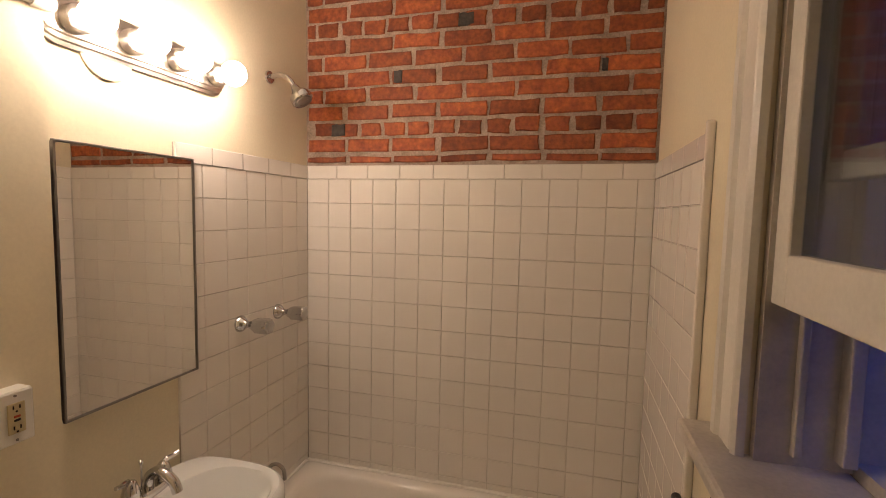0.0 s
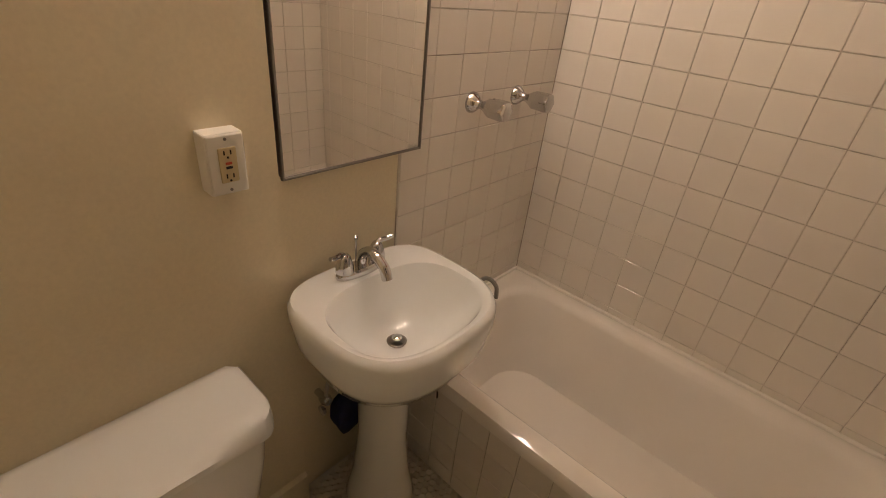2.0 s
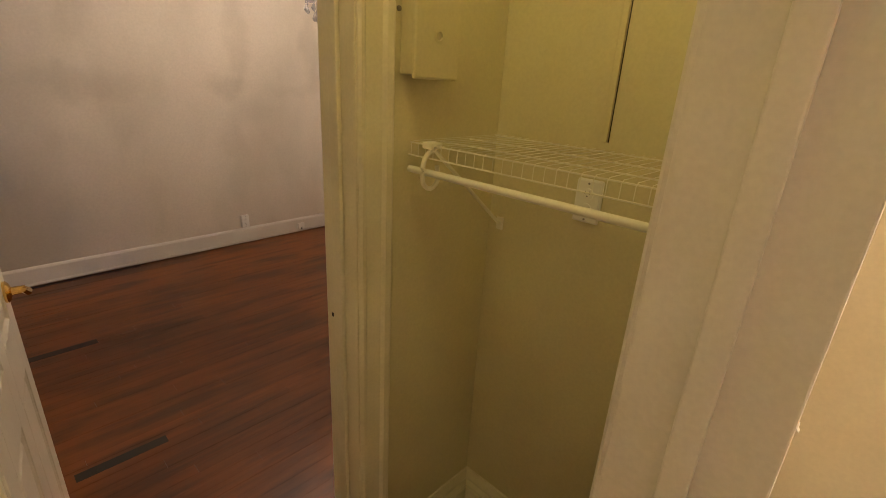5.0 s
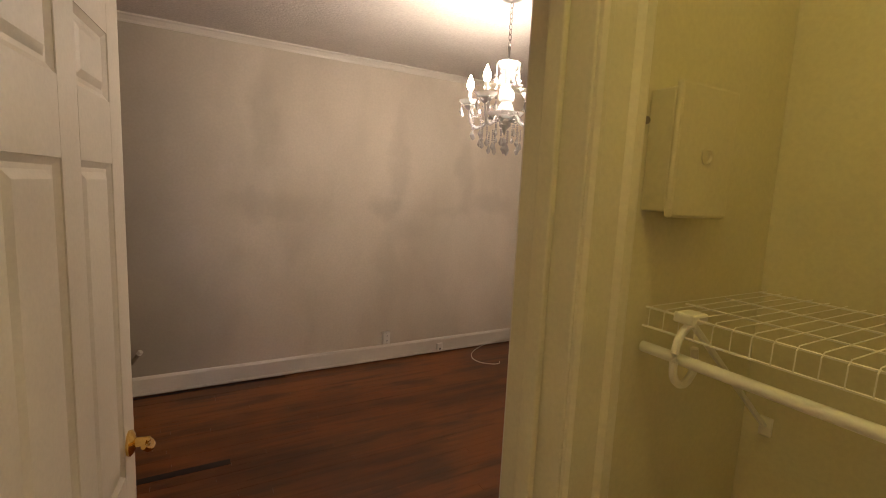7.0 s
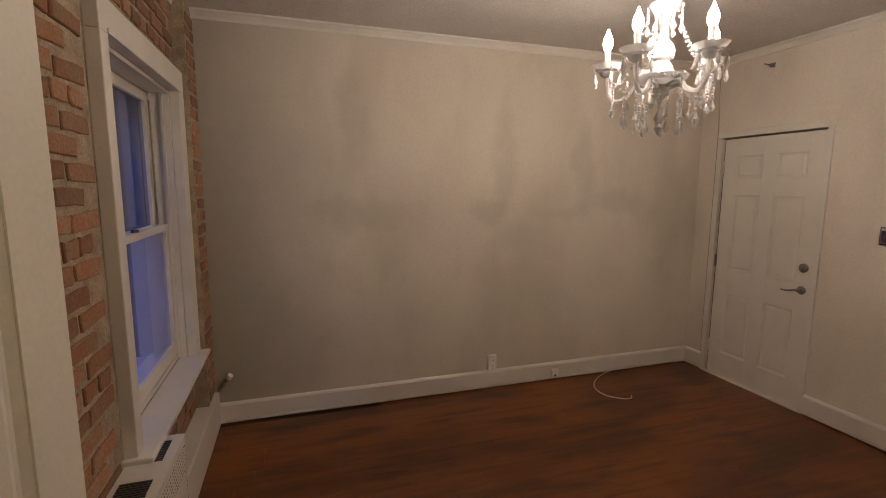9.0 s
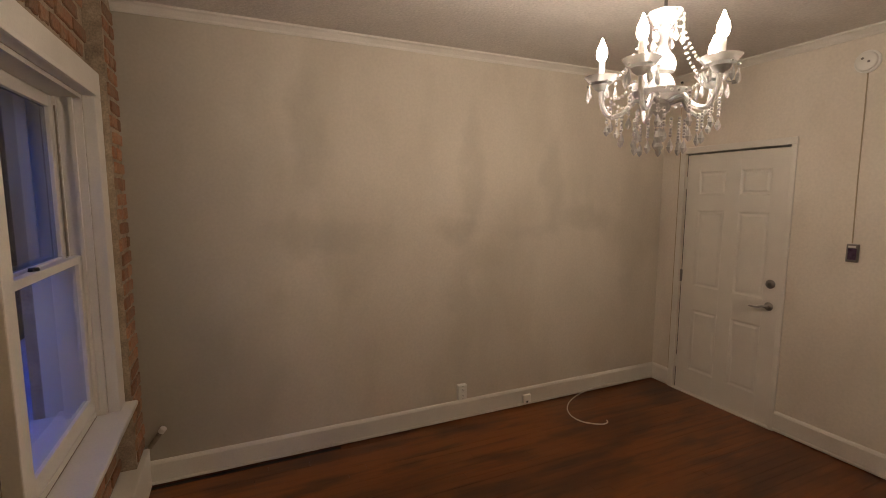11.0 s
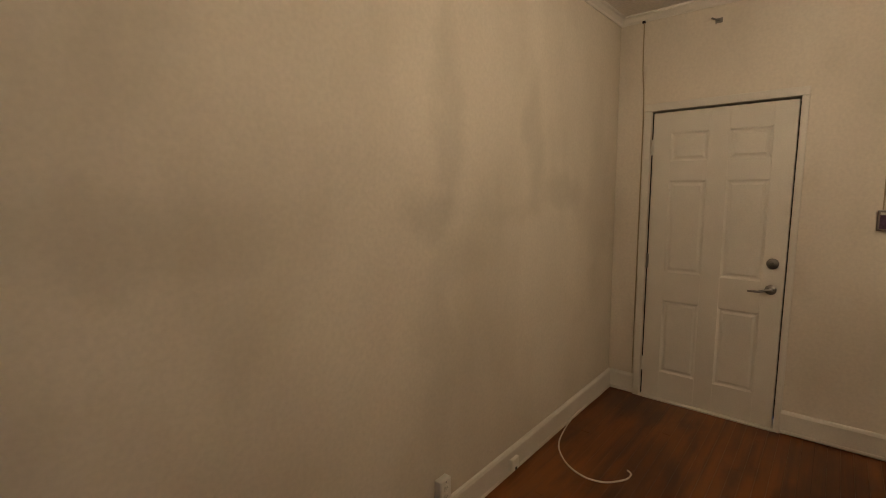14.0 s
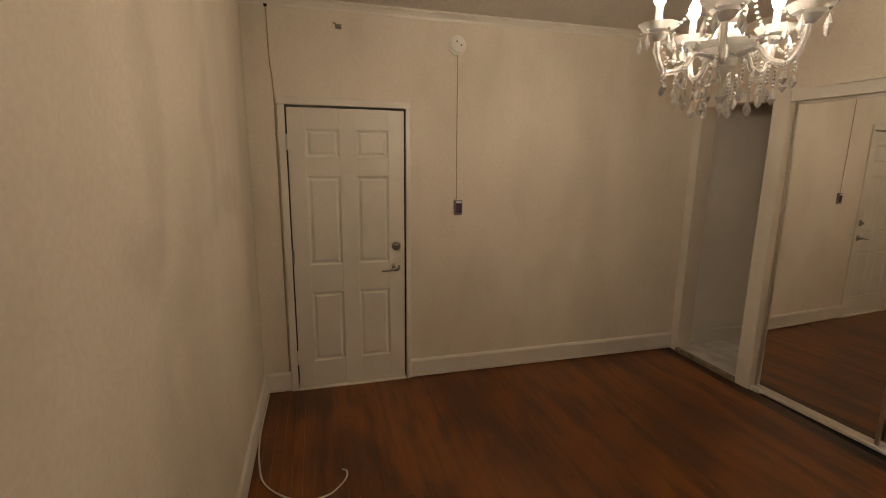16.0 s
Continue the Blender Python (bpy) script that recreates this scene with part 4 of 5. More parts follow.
hook = thing("metal_hook", Matrix.Translation((-0.950, 1.294, 0.812)), "bent grey metal hook hanging at the sink's edge", "hook")
part("hook_wire", tube(bmesh.new(), curve_pts([(-0.010, -0.004, -0.01), (-0.004, 0.0, 0.03), (0.018, 0.006, 0.045), (0.042, 0.010, 0.030), (0.046, 0.012, -0.005)], 6), 0.006, 8), M_STEEL, hook, "", True)
part("hook_end", boxed((0.012, 0.0, -0.040), (0.040, 0.016, -0.018), 0.004), M_STEEL, hook)

valve = thing("water_valve", Matrix.Translation((-1.246, 0.955, 0.43)), "chrome shut-off valve with a supply hose", "valve")
part("valve_body", lathe(rod(bmesh.new(), (0, 0, 0), (0.05, 0, 0), 0.011), [(0.016, 0.03), (0.018, 0.045), (0.012, 0.06), (0, 0.062)], (0, 0, 0), pose(0, 0, 0, 0, 90, 0), seg=12), M_CHROME, valve, "", True)
part("valve_knob", lathe(bmesh.new(), [(0.008, 0), (0.016, 0.006), (0.016, 0.014), (0, 0.018)], (0.045, -0.005, -0.035), pose(0, 0, 0, 90, 0, 0), seg=8), M_CHROME, valve, "", True)
part("hose", tube(bmesh.new(), curve_pts([(0.045, 0, 0.005), (0.05, 0.01, 0.08), (0.07, 0.04, 0.16), (0.08, 0.06, 0.26)], 6), 0.006, 8), M_NICKEL, valve, "", True)
rag = thing("cloth", Matrix.Translation((-1.19, 1.03, 0.26)), "dark blue crumpled rag on the trap behind the pedestal", "cloth")
bm = bmesh.new()
bmesh.ops.create_icosphere(bm, subdivisions=3, radius=0.055)
for v in bm.verts:
    v.co = Vector((v.co.x * 0.7, v.co.y, v.co.z * 1.5)) * (1 + 0.35 * noise.noise(v.co * 30)) + Vector((0, 0, 0.08))
part("rag", bm, M_BLUECLOTH, rag, "", True)
trap = thing("drain_trap", Matrix.Translation((-1.246, 1.07, 0.30)), "dark drain trap pipe behind the pedestal", "pipe")
part("pipe", tube(bmesh.new(), curve_pts([(0, 0, 0.05), (0.06, 0, 0.05), (0.10, 0.0, 0.0), (0.14, 0.0, 0.05), (0.15, 0, 0.34)], 6), 0.019, 12), M_STEEL, trap, "", True)

toilet = thing("toilet", Matrix.Translation((-1.234, 0.505, 0)), "white two-piece toilet with closed lid", "toilet")


def bowed(x0, x1, hw, bow, r, z, n=8):
    """Rounded outline from the wall side x0 to the front x1 with a front bowed by bow."""
    pts = []
    for k in range(n + 1):
        a = radians(-90 + 90 * k / n)
        pts.append((x1 - r + r * math.cos(a), -hw + r + r * math.sin(a)))
    base = pts[:]
    out = [(x0, -hw + 0.02), (x0 + 0.02, -hw)]
    for x, y in base:
        out.append((x + 0.0, y))
    for k in range(1, 10):
        y = (-hw + r) + (2 * hw - 2 * r) * k / 10
        out.append((x1 + bow * (1 - (y / (hw - r)) ** 2), y))
    for x, y in reversed(base):
        out.append((x, -y))
    out += [(x0 + 0.02, hw), (x0, hw - 0.02)]
    return [Vector((x, y, z)) for x, y in out]


rings = [bowed(0.03, 0.150, 0.135, 0.010, 0.05, 0.350), bowed(0.022, 0.168, 0.160, 0.012, 0.05, 0.372), bowed(0.018, 0.182, 0.185, 0.014, 0.05, 0.430), bowed(0.012, 0.192, 0.205, 0.014, 0.05, 0.560), bowed(0.012, 0.196, 0.213, 0.014, 0.05, 0.668)]
part("tank", loft(bmesh.new(), rings), M_PORC, toilet, "", True)
rings = [bowed(0.008, 0.204, 0.222, 0.014, 0.055, 0.668), bowed(0.004, 0.212, 0.229, 0.014, 0.06, 0.675), bowed(0.004, 0.212, 0.229, 0.012, 0.06, 0.690), bowed(0.006, 0.208, 0.226, -0.004, 0.06, 0.706), bowed(0.012, 0.200, 0.219, -0.022, 0.06, 0.715), bowed(0.030, 0.178, 0.200, -0.032, 0.06, 0.719)]
bm = loft(bmesh.new(), rings)
for v in bm.verts:
    if v.co.x > 0.12 and v.co.z < 0.695:
        v.co.z += 0.010 - 0.034 * min(1.0, abs(v.co.y) / 0.2) ** 2
part("tank_lid", bm, M_PORC, toilet, "glossy white tank lid with a bowed front", True)
bm = lathe(bmesh.new(), [(0.014, 0), (0.014, 0.006), (0.007, 0.012), (0, 0.014)], (0.192, -0.165, 0.635), pose(0, 0, 0, 0, 90, 0), seg=12)
tube(bm, curve_pts([(0.206, -0.165, 0.635), (0.212, -0.190, 0.637), (0.205, -0.222, 0.640)], 5), 0.007, 8)
box(bm, (0.197, -0.238, 0.630), (0.213, -0.218, 0.648), 0.005)
part("flush_lever", bm, M_CHROME, toilet, "chrome flush lever", True)
rings = []
for z, x0, x1, hw in ((0, 0.16, 0.56, 0.105), (0.03, 0.17, 0.55, 0.10), (0.16, 0.19, 0.54, 0.095), (0.25, 0.14, 0.60, 0.125), (0.32, 0.08, 0.66, 0.155), (0.347, 0.065, 0.675, 0.165), (0.353, 0.075, 0.665, 0.158)):
    ring = []
    for k in range(40):
        a = 2 * math.pi * k / 40
        c, s = math.cos(a), math.sin(a)
        cx = (x0 + x1) / 2
        e = 2.1 if c > 0 else 3.2
        w = hw if c > 0 else hw * (1 - 0.38 * abs(c) ** 1.4)
        ring.append(Vector((cx + (x1 - x0) / 2 * math.copysign(abs(c) ** (2 / e), c), w * math.copysign(abs(s) ** (2 / 2.3), s), z)))
    rings.append(ring)
part("bowl", loft(bmesh.new(), rings), M_PORC, toilet, "", True)
rings = []
for z, g in ((0.355, 0.0), (0.359, 0.006), (0.379, 0.008), (0.387, 0.0), (0.391, -0.02)):
    ring = []
    for k in range(40):
        a = 2 * math.pi * k / 40
        c, s = math.cos(a), math.sin(a)
        e = 2.1 if c > 0 else 5
        w = 0.165 if c > 0 else 0.165 - 0.080 * abs(c) ** 1.2
        ring.append(Vector((0.465 + (0.205 + g) * math.copysign(abs(c) ** (2 / e), c), (w + g) * math.copysign(abs(s) ** (2 / 2.3), s), z)))
    rings.append(ring)
part("seat_lid", loft(bmesh.new(), rings), M_PLASTIC, toilet, "closed white seat lid", True)
for s in (-1, 1):
    part("seat_hinge", boxed((0.235, s * 0.075 - 0.014, 0.352), (0.268, s * 0.075 + 0.014, 0.372), 0.005), M_PLASTIC, toilet)
part("maker_mark", box(box(boxed((0.206, -0.016, 0.3535), (0.210, 0.010, 0.3542)), (0.213, -0.012, 0.3535), (0.217, 0.014, 0.3542)), (0.220, -0.014, 0.3535), (0.223, 0.008, 0.3542)), M_DARK, toilet)

cab = thing("mirror_cabinet", Matrix.Translation((-1.259, 1.105, 1.468)), "frameless-look medicine cabinet mirror with a thin steel edge", "mirror")
part("cabinet_body", boxed((0, -0.205, -0.339), (0.016, 0.205, 0.339)), M_STEEL, cab)
bm = bmesh.new()
for a, b in (((0.016, -0.2095, -0.3435), (0.026, -0.2035, 0.3435)), ((0.016, 0.2035, -0.3435), (0.026, 0.2095, 0.3435)), ((0.016, -0.2035, -0.3435), (0.026, 0.2035, -0.3375)), ((0.016, -0.2035, 0.3375), (0.026, 0.2035, 0.3435))):
    box(bm, a, b, 0.0015)
part("frame", bm, M_STEEL, cab, "thin tarnished steel frame")
part("mirror_glass", boxed((0.016, -0.203, -0.337), (0.022, 0.203, 0.337)), M_MIRROR, cab, "clean mirror glass")


def outlet(name, m, label, deep=0.012, almond=False, gfci=False):
    """A duplex outlet on a box of that depth; local x stands out from the wall, y across, z up."""
    ob = thing(name, m, label, "outlet")
    part("box", boxed((0, -0.036, -0.058), (deep, 0.036, 0.058), 0.004), M_PLASTIC, ob)
    part("cover_plate", boxed((deep, -0.034, -0.056), (deep + 0.004, 0.034, 0.056), 0.003), M_PLASTIC, ob)
    face = part("receptacle", boxed((deep + 0.004, -0.0165, -0.033), (deep + 0.007, 0.0165, 0.033), 0.002) if gfci else
                lathe(lathe(bmesh.new(), [(0.016, 0), (0.016, 0.003), (0, 0.004)], (deep + 0.004, 0, 0.020), pose(0, 0, 0, 0, 90, 0)), [(0.016, 0), (0.016, 0.003), (0, 0.004)], (deep + 0.004, 0, -0.020), pose(0, 0, 0, 0, 90, 0)), M_IVORY if almond else M_PLASTIC, ob)
    f = deep + 0.0072
    for z in (-0.022, 0.022):
        for y in (-0.006, 0.006):
            part("slot", boxed((f, y - 0.0012, z - 0.002), (f + 0.0008, y + 0.0012, z + 0.006)), M_DARK, ob)
        part("slot", rod(bmesh.new(), (f, 0, z - 0.007), (f + 0.0008, 0, z - 0.007), 0.0022, seg=8), M_DARK, ob)
    if gfci:
        part("reset_button", boxed((f, -0.006, 0.0015), (f + 0.002, 0.006, 0.0065), 0.001), M_REDBTN, ob)
        part("test_button", boxed((f, -0.006, -0.0065), (f + 0.002, 0.006, -0.0015), 0.001), M_BLACK, ob)
    for z in (-0.048, 0.048):
        part("screw", rod(bmesh.new(), (deep + 0.004, 0, z), (deep + 0.0052, 0, z), 0.003, seg=8), M_STEEL, ob)
    return ob


outlet("outlet", Matrix.Translation((-1.231, 0.765, 1.205)), "almond ground-fault outlet in a surface-mounted white box", 0.042, True, True)
outlet("outlet", Matrix.Translation((NOOK_W, -0.345, 1.335)), "white outlet on the yellow nook wall", 0.012)
outlet("outlet", Matrix.Translation((-1.872, SOUTH, 0.225)) @ pose(0, 0, 0, 0, 0, 90), "white surface outlet box above the baseboard", 0.034)
jack = thing("phone_jack", Matrix.Translation((-2.455, SOUTH + 0.018, 0.068)), "small white phone jack on the baseboard", "socket")
part("jack_body", boxed((-0.035, 0, -0.035), (0.035, 0.022, 0.035), 0.006), M_PLASTIC, jack)
part("jack_port", boxed((-0.008, 0.022, -0.030), (0.008, 0.0235, -0.014)), M_DARK, jack)

shower = thing("shower_fitting", Matrix.Translation((-1.259, 1.735, 2.185)), "chrome shower head on a bent arm", "shower")
part("flange", lathe(bmesh.new(), [(0.026, 0), (0.024, 0.006), (0.012, 0.010), (0, 0.011)], turn=pose(0, 0, 0, 0, 90, 0)), M_CHROME, shower, "", True)
part("arm", tube(bmesh.new(), curve_pts([(0.0, 0, 0), (0.05, 0, 0.006), (0.09, 0.0, -0.012), (0.115, 0, -0.045)], 6), 0.0105, 10), M_CHROME, shower, "", True)
turn = pose(0, 0, 0, 0, 145, 0)
head = part("head", lathe(bmesh.new(), [(0.012, 0), (0.018, 0.012), (0.020, 0.022), (0.040, 0.045), (0.044, 0.055), (0.044, 0.072), (0.040, 0.076), (0, 0.076)], (0.112, 0, -0.040), turn), M_CHROME, shower, "", True)
part("spray_face", lathe(bmesh.new(), [(0.036, 0.0762), (0.034, 0.080), (0.020, 0.081), (0.018, 0.079), (0, 0.079)], (0.112, 0, -0.040), turn), M_STEEL, head, "grey nozzle face", True)
for y in (1.535, 1.765):
    knob = thing("shower_tap", Matrix.Translation((-1.25, y, 1.225)), "shower tap with chrome base and fluted knob", "tap", "tub taps")
    part("escutcheon", lathe(bmesh.new(), [(0.032, 0), (0.031, 0.008), (0.020, 0.022), (0.013, 0.03), (0.012, 0.05), (0, 0.05)], turn=pose(0, 0, 0, 0, 90, 0)), M_CHROME, knob, "", True)
    rings = []
    for z, r in ((0.045, 0.013), (0.060, 0.020), (0.072, 0.027), (0.118, 0.029), (0.130, 0.027), (0.135, 0.018)):
        rings.append([Vector((z, r * (1 + 0.07 * math.cos(6 * q)) * math.cos(q), r * (1 + 0.07 * math.cos(6 * q)) * math.sin(q))) for q in [2 * math.pi * k / 36 for k in range(36)]])
    part("knob", loft(bmesh.new(), rings), M_DULLCHROME, knob, "fluted chrome-look knob", True)

rail = thing("towel_bar", Matrix.Translation((0.222, 1.02, 1.115)), "black iron towel bar under the bathroom window", "towel bar")
for y in (0.0, -0.60):
    part("wall_plate", lathe(bmesh.new(), [(0.030, 0), (0.030, 0.006), (0.022, 0.012), (0.010, 0.016), (0.010, 0.075), (0, 0.076)], (0, y, 0), pose(0, 0, 0, 0, -90, 0)), M_BLACK, rail, "", True)
part("bar", rod(bmesh.new(), (-0.070, 0.022, 0), (-0.070, -0.62, 0), 0.0095), M_BLACK, rail, "", True)

structure("tile_edge_trim", boxed((0.222, 1.280, 0.44), (0.243, 1.294, 1.882), 0.006), M_TILE, "rounded white tile edging beside the window", "trim")

# ---- closet nook ----
shelf = thing("wire_shelf", Matrix.Translation((NOOK_W, NOOK_S, 1.468)), "white vinyl-coated wire shelf with hanging rod", "shelf")
L, D = NOOK_N - NOOK_S, 0.360
for x, z in ((0.012, 0.0), (0.13, -0.004), (0.25, -0.004), (D - 0.005, 0.0), (D, -0.030)):
    part("rail_wire", rod(bmesh.new(), (x, 0.004, z), (x, L - 0.004, z), 0.0018, seg=6), M_WIRE, shelf)
for k in range(27):
    y = 0.015 + k * (L - 0.03) / 26
    part("cross_wire", tube(bmesh.new(), [(0.005, y, 0.004), (D - 0.006, y, 0.004), (D + 0.001, y, -0.002), (D + 0.002, y, -0.030)], 0.0009, 5), M_WIRE, shelf)
part("hanging_rod", rod(bmesh.new(), (D - 0.005, 0.004, -0.066), (D - 0.005, L - 0.004, -0.068), 0.0088, seg=16), M_WIRE, shelf, "white closet rod", True)
for y in (0.075,):
    part("brace", tube(bmesh.new(), [(D - 0.02, y, -0.012), (0.012, y - 0.03, -0.262)], 0.0055, 8), M_WIRE, shelf)
    part("brace_foot", boxed((0, y - 0.042, -0.285), (0.008, y - 0.018, -0.245), 0.003), M_WIRE, shelf)
    part("rod_hook", tube(bmesh.new(), curve_pts([(D - 0.03, y, 0.0), (D + 0.012, y, -0.03), (D + 0.016, y, -0.085), (D - 0.01, y, -0.105), (D - 0.035, y, -0.085), (D - 0.03, y, -0.05)], 5), 0.006, 8), M_WIRE, shelf, "", True)
    part("shelf_clip", boxed((D - 0.03, y - 0.016, -0.008), (D + 0.008, y + 0.016, 0.008), 0.003), M_WIRE, shelf)
panel = thing("junction_box", Matrix.Translation((-0.897, NOOK_S, 1.713)), "painted-over yellow junction box with a round knockout", "electrical box")
part("box_body", boxed((-0.068, 0, -0.09), (0.068, 0.042, 0.09), 0.003), M_NOOK, panel)
part("box_cover", boxed((-0.072, 0.042, -0.098), (0.072, 0.054, 0.098), 0.005), M_NOOK, panel)
part("knockout", lathe(bmesh.new(), [(0.012, 0), (0.014, 0.003), (0.010, 0.004), (0.008, 0.001), (0, 0.001)], (0.0, 0.0535, -0.005), pose(0, 0, 0, -90, 0, 0), seg=16), M_NOOK, panel)
structure("seam_trim", boxed((NOOK_W, -0.340, 1.49), (NOOK_W + 0.010, -0.322, CEIL), 0.003), M_NOOK, "painted batten on the nook's back wall", "trim")
structure("seam_gap", boxed((NOOK_W, -0.322, 1.49), (NOOK_W + 0.002, -0.3203, CEIL)), M_DARK, "dark joint beside the batten", "trim")

screw = thing("wall_screw", Matrix.Translation((-0.822, NOOK_S, 1.758)), "small painted-over screw in the yellow nook wall", "screw")
part("screw_head", lathe(bmesh.new(), [(0.006, 0), (0.0055, 0.004), (0.003, 0.006), (0, 0.0062)], turn=pose(0, 0, 0, -90, 0, 0), seg=12), M_SOCKW, screw, "", True)
stub = thing("wire_stub", Matrix.Translation((-1.03, 1.255, 0.40)), "short dark wire hanging at the tub's tiled apron", "cable")
part("wire", tube(bmesh.new(), curve_pts([(0.0, -0.004, 0.045), (-0.004, -0.010, 0.030), (0.014, -0.012, 0.005), (0.018, -0.013, -0.022)], 5), 0.003, 6), M_BLACK, stub, "", True)

lamp = thing("hall_ceiling_lamp", Matrix.Translation((-0.42, -0.32, CEIL)), "small lit opal ceiling lamp in the hall", "ceiling lamp")
part("lamp_base", lathe(bmesh.new(), [(0.07, 0), (0.07, -0.018), (0.05, -0.025), (0, -0.026)]), M_NICKEL, lamp, "", True)
part("opal_globe", lathe(bmesh.new(), [(0.045, -0.024), (0.07, -0.045), (0.078, -0.075), (0.062, -0.112), (0.03, -0.130), (0, -0.134)]), mat("lit_opal_glass", (1, 1, 1), 0.3, emit=(1.0, 0.82, 0.36), emit_power=HALL), lamp, "lit opal globe", True)
for m, nm in ((Matrix.Translation((-0.6445, 0.16, 1.0)), "strike_plate"), (Matrix.Translation((DOOR_W + 0.0005, -0.775, 1.0)), "strike_plate")):
    st = thing(nm, m, "small painted strike plate with a dark latch hole on the jamb", "strike plate")
    part("plate", boxed((0, -0.014, -0.028), (0.0015, 0.014, 0.028)), M_NOOKTRIM, st)
    part("latch_hole", boxed((0.0015, -0.004, -0.006), (0.0022, 0.004, 0.006)), M_DARK, st)

# ---- main room things ----
therm = thing("thermostat", Matrix.Translation((WEST, -2.665, 1.350)), "small silver and purple wall sensor under a white wire", "thermostat")
part("case", boxed((0, -0.031, -0.056), (0.022, 0.031, 0.056), 0.004), M_STEEL, therm)
part("screen", boxed((0.022, -0.020, -0.042), (0.0235, 0.024, 0.030)), mat("violet_plastic", (0.10, 0.06, 0.11), 0.25, vary=0.5, scale=60), therm, "dark violet front")
part("button_strip", boxed((0.022, -0.020, 0.034), (0.0245, 0.020, 0.046), 0.001), M_PLASTIC, therm)
wire = thing("alarm_wire", Matrix.Translation((WEST, -2.685, 1.41)), "thin white wire running up to the smoke alarm", "cable")
part("wire", tube(bmesh.new(), [(0.003, 0.01, 0), (0.003, 0.004, 0.4), (0.003, 0.002, 0.8), (0.003, 0.0, 1.04)], 0.0035, 6), M_OLDWIRE, wire)
alarm = thing("smoke_alarm", Matrix.Translation((WEST, -2.69, 2.505)), "round white smoke alarm on the wall", "smoke alarm")
turn = pose(0, 0, 0, 0, 90, 0)
part("base_ring", lathe(bmesh.new(), [(0.066, 0), (0.066, 0.012), (0.060, 0.014), (0, 0.014)], turn=turn), M_PLASTIC, alarm, "", True)
part("cap", lathe(bmesh.new(), [(0.056, 0.014), (0.054, 0.032), (0.044, 0.040), (0, 0.043)], turn=turn), M_PLASTIC, alarm, "", True)
for y, z in ((-0.012, 0.016), (0.020, -0.006)):
    part("test_button", rod(bmesh.new(), (0.041, y, z), (0.045, y, z), 0.007, seg=12), M_STEEL, alarm)
brk = thing("wall_bracket", Matrix.Translation((WEST, -3.515, 2.565)), "small bent metal bracket fixed to the painted wall", "bracket")
part("bracket_plate", boxed((0, -0.02, -0.015), (0.004, 0.02, 0.015), 0.001), M_STEEL, brk)
part("bracket_arm", tube(bmesh.new(), [(0.003, 0.0, 0.0), (0.035, -0.018, 0.004), (0.045, -0.035, 0.012)], 0.005, 6), M_STEEL, brk)
nail = thing("wall_clip", Matrix.Translation((WEST, -3.965, 2.655)), "dark cable clip below the crown moulding", "clip")
part("clip_body", boxed((0, -0.010, -0.008), (0.016, 0.010, 0.008), 0.002), M_DARK, nail)
wire = thing("corner_wire", Matrix.Translation((WEST, -3.955, 2.06)), "thin painted wire dropping from the clip to the door casing", "cable")
part("wire", tube(bmesh.new(), curve_pts([(0.006, -0.008, 0.59), (0.004, -0.006, 0.3), (0.004, 0.008, 0.10), (0.005, 0.012, -0.3), (0.005, 0.012, -2.0)], 5), 0.004, 6), M_OLDWIRE, wire)
cable = thing("white_cable", Matrix.Translation((0, 0, 0)), "white cable along the baseboard, its end curled on the floor", "cable")
part("cable_run", tube(bmesh.new(), curve_pts([(-3.83, -4.085, 0.035), (-3.55, -4.09, 0.028), (-3.25, -4.088, 0.045), (-3.02, -4.07, 0.030), (-2.86, -4.03, 0.006), (-2.73, -3.92, 0.005), (-2.675, -3.80, 0.005), (-2.69, -3.70, 0.005), (-2.745, -3.64, 0.005), (-2.80, -3.605, 0.006), (-2.845, -3.60, 0.012), (-2.86, -3.625, 0.016)], 6), 0.0048, 6), M_CABLE, cable, "", True)
pipe = thing("pipe_stub", Matrix.Translation((0.125, -4.10, 0.27)), "dark pipe stub slanting out of the corner", "pipe")
part("pipe", rod(bmesh.new(), (0.02, 0.0, -0.02), (-0.045, 0.03, 0.075), 0.014), M_SOCKW, pipe, "", True)
part("pipe_cap", rod(bmesh.new(), (-0.045, 0.03, 0.075), (-0.060, 0.037, 0.097), 0.018), M_TRIM, pipe, "", True)

# convector below the window
heater = thing("convector_heater", Matrix.Translation((0.0, -2.20, 0.0)), "cream metal convector cabinet with top grilles under the window", "heater")
hx0, hx1, hl, ht = 0.088, 0.148, 0.665, 0.600
part("cabinet", boxed((hx0, -hl, 0.04), (hx1 + 0.002, hl, ht - 0.004), 0.004), M_TRIM, heater, "cream enamelled sheet-metal case")
part("plinth", boxed((hx0 + 0.02, -hl + 0.02, 0), (hx1, hl - 0.02, 0.04)), M_DARK, heater)
top = part("top_panel", boxed((hx0 - 0.003, -hl - 0.003, ht - 0.004), (0.248, hl, ht), 0.0015), M_TRIM, heater)
for k in range(5):
    c = -0.545 + k * 0.27
    g = part("grille", boxed((hx0 + 0.035, c - 0.075, ht + 0.0004), (0.225, c + 0.075, ht + 0.0012)), M_DARK, heater, "dark top grille")
    for j in range(11):
        y = c - 0.07 + j * 0.014
        part("slat", boxed((hx0 + 0.035, y - 0.0022, ht + 0.001), (0.225, y + 0.0022, ht + 0.004)), M_STEEL, g)
bm = bmesh.new()
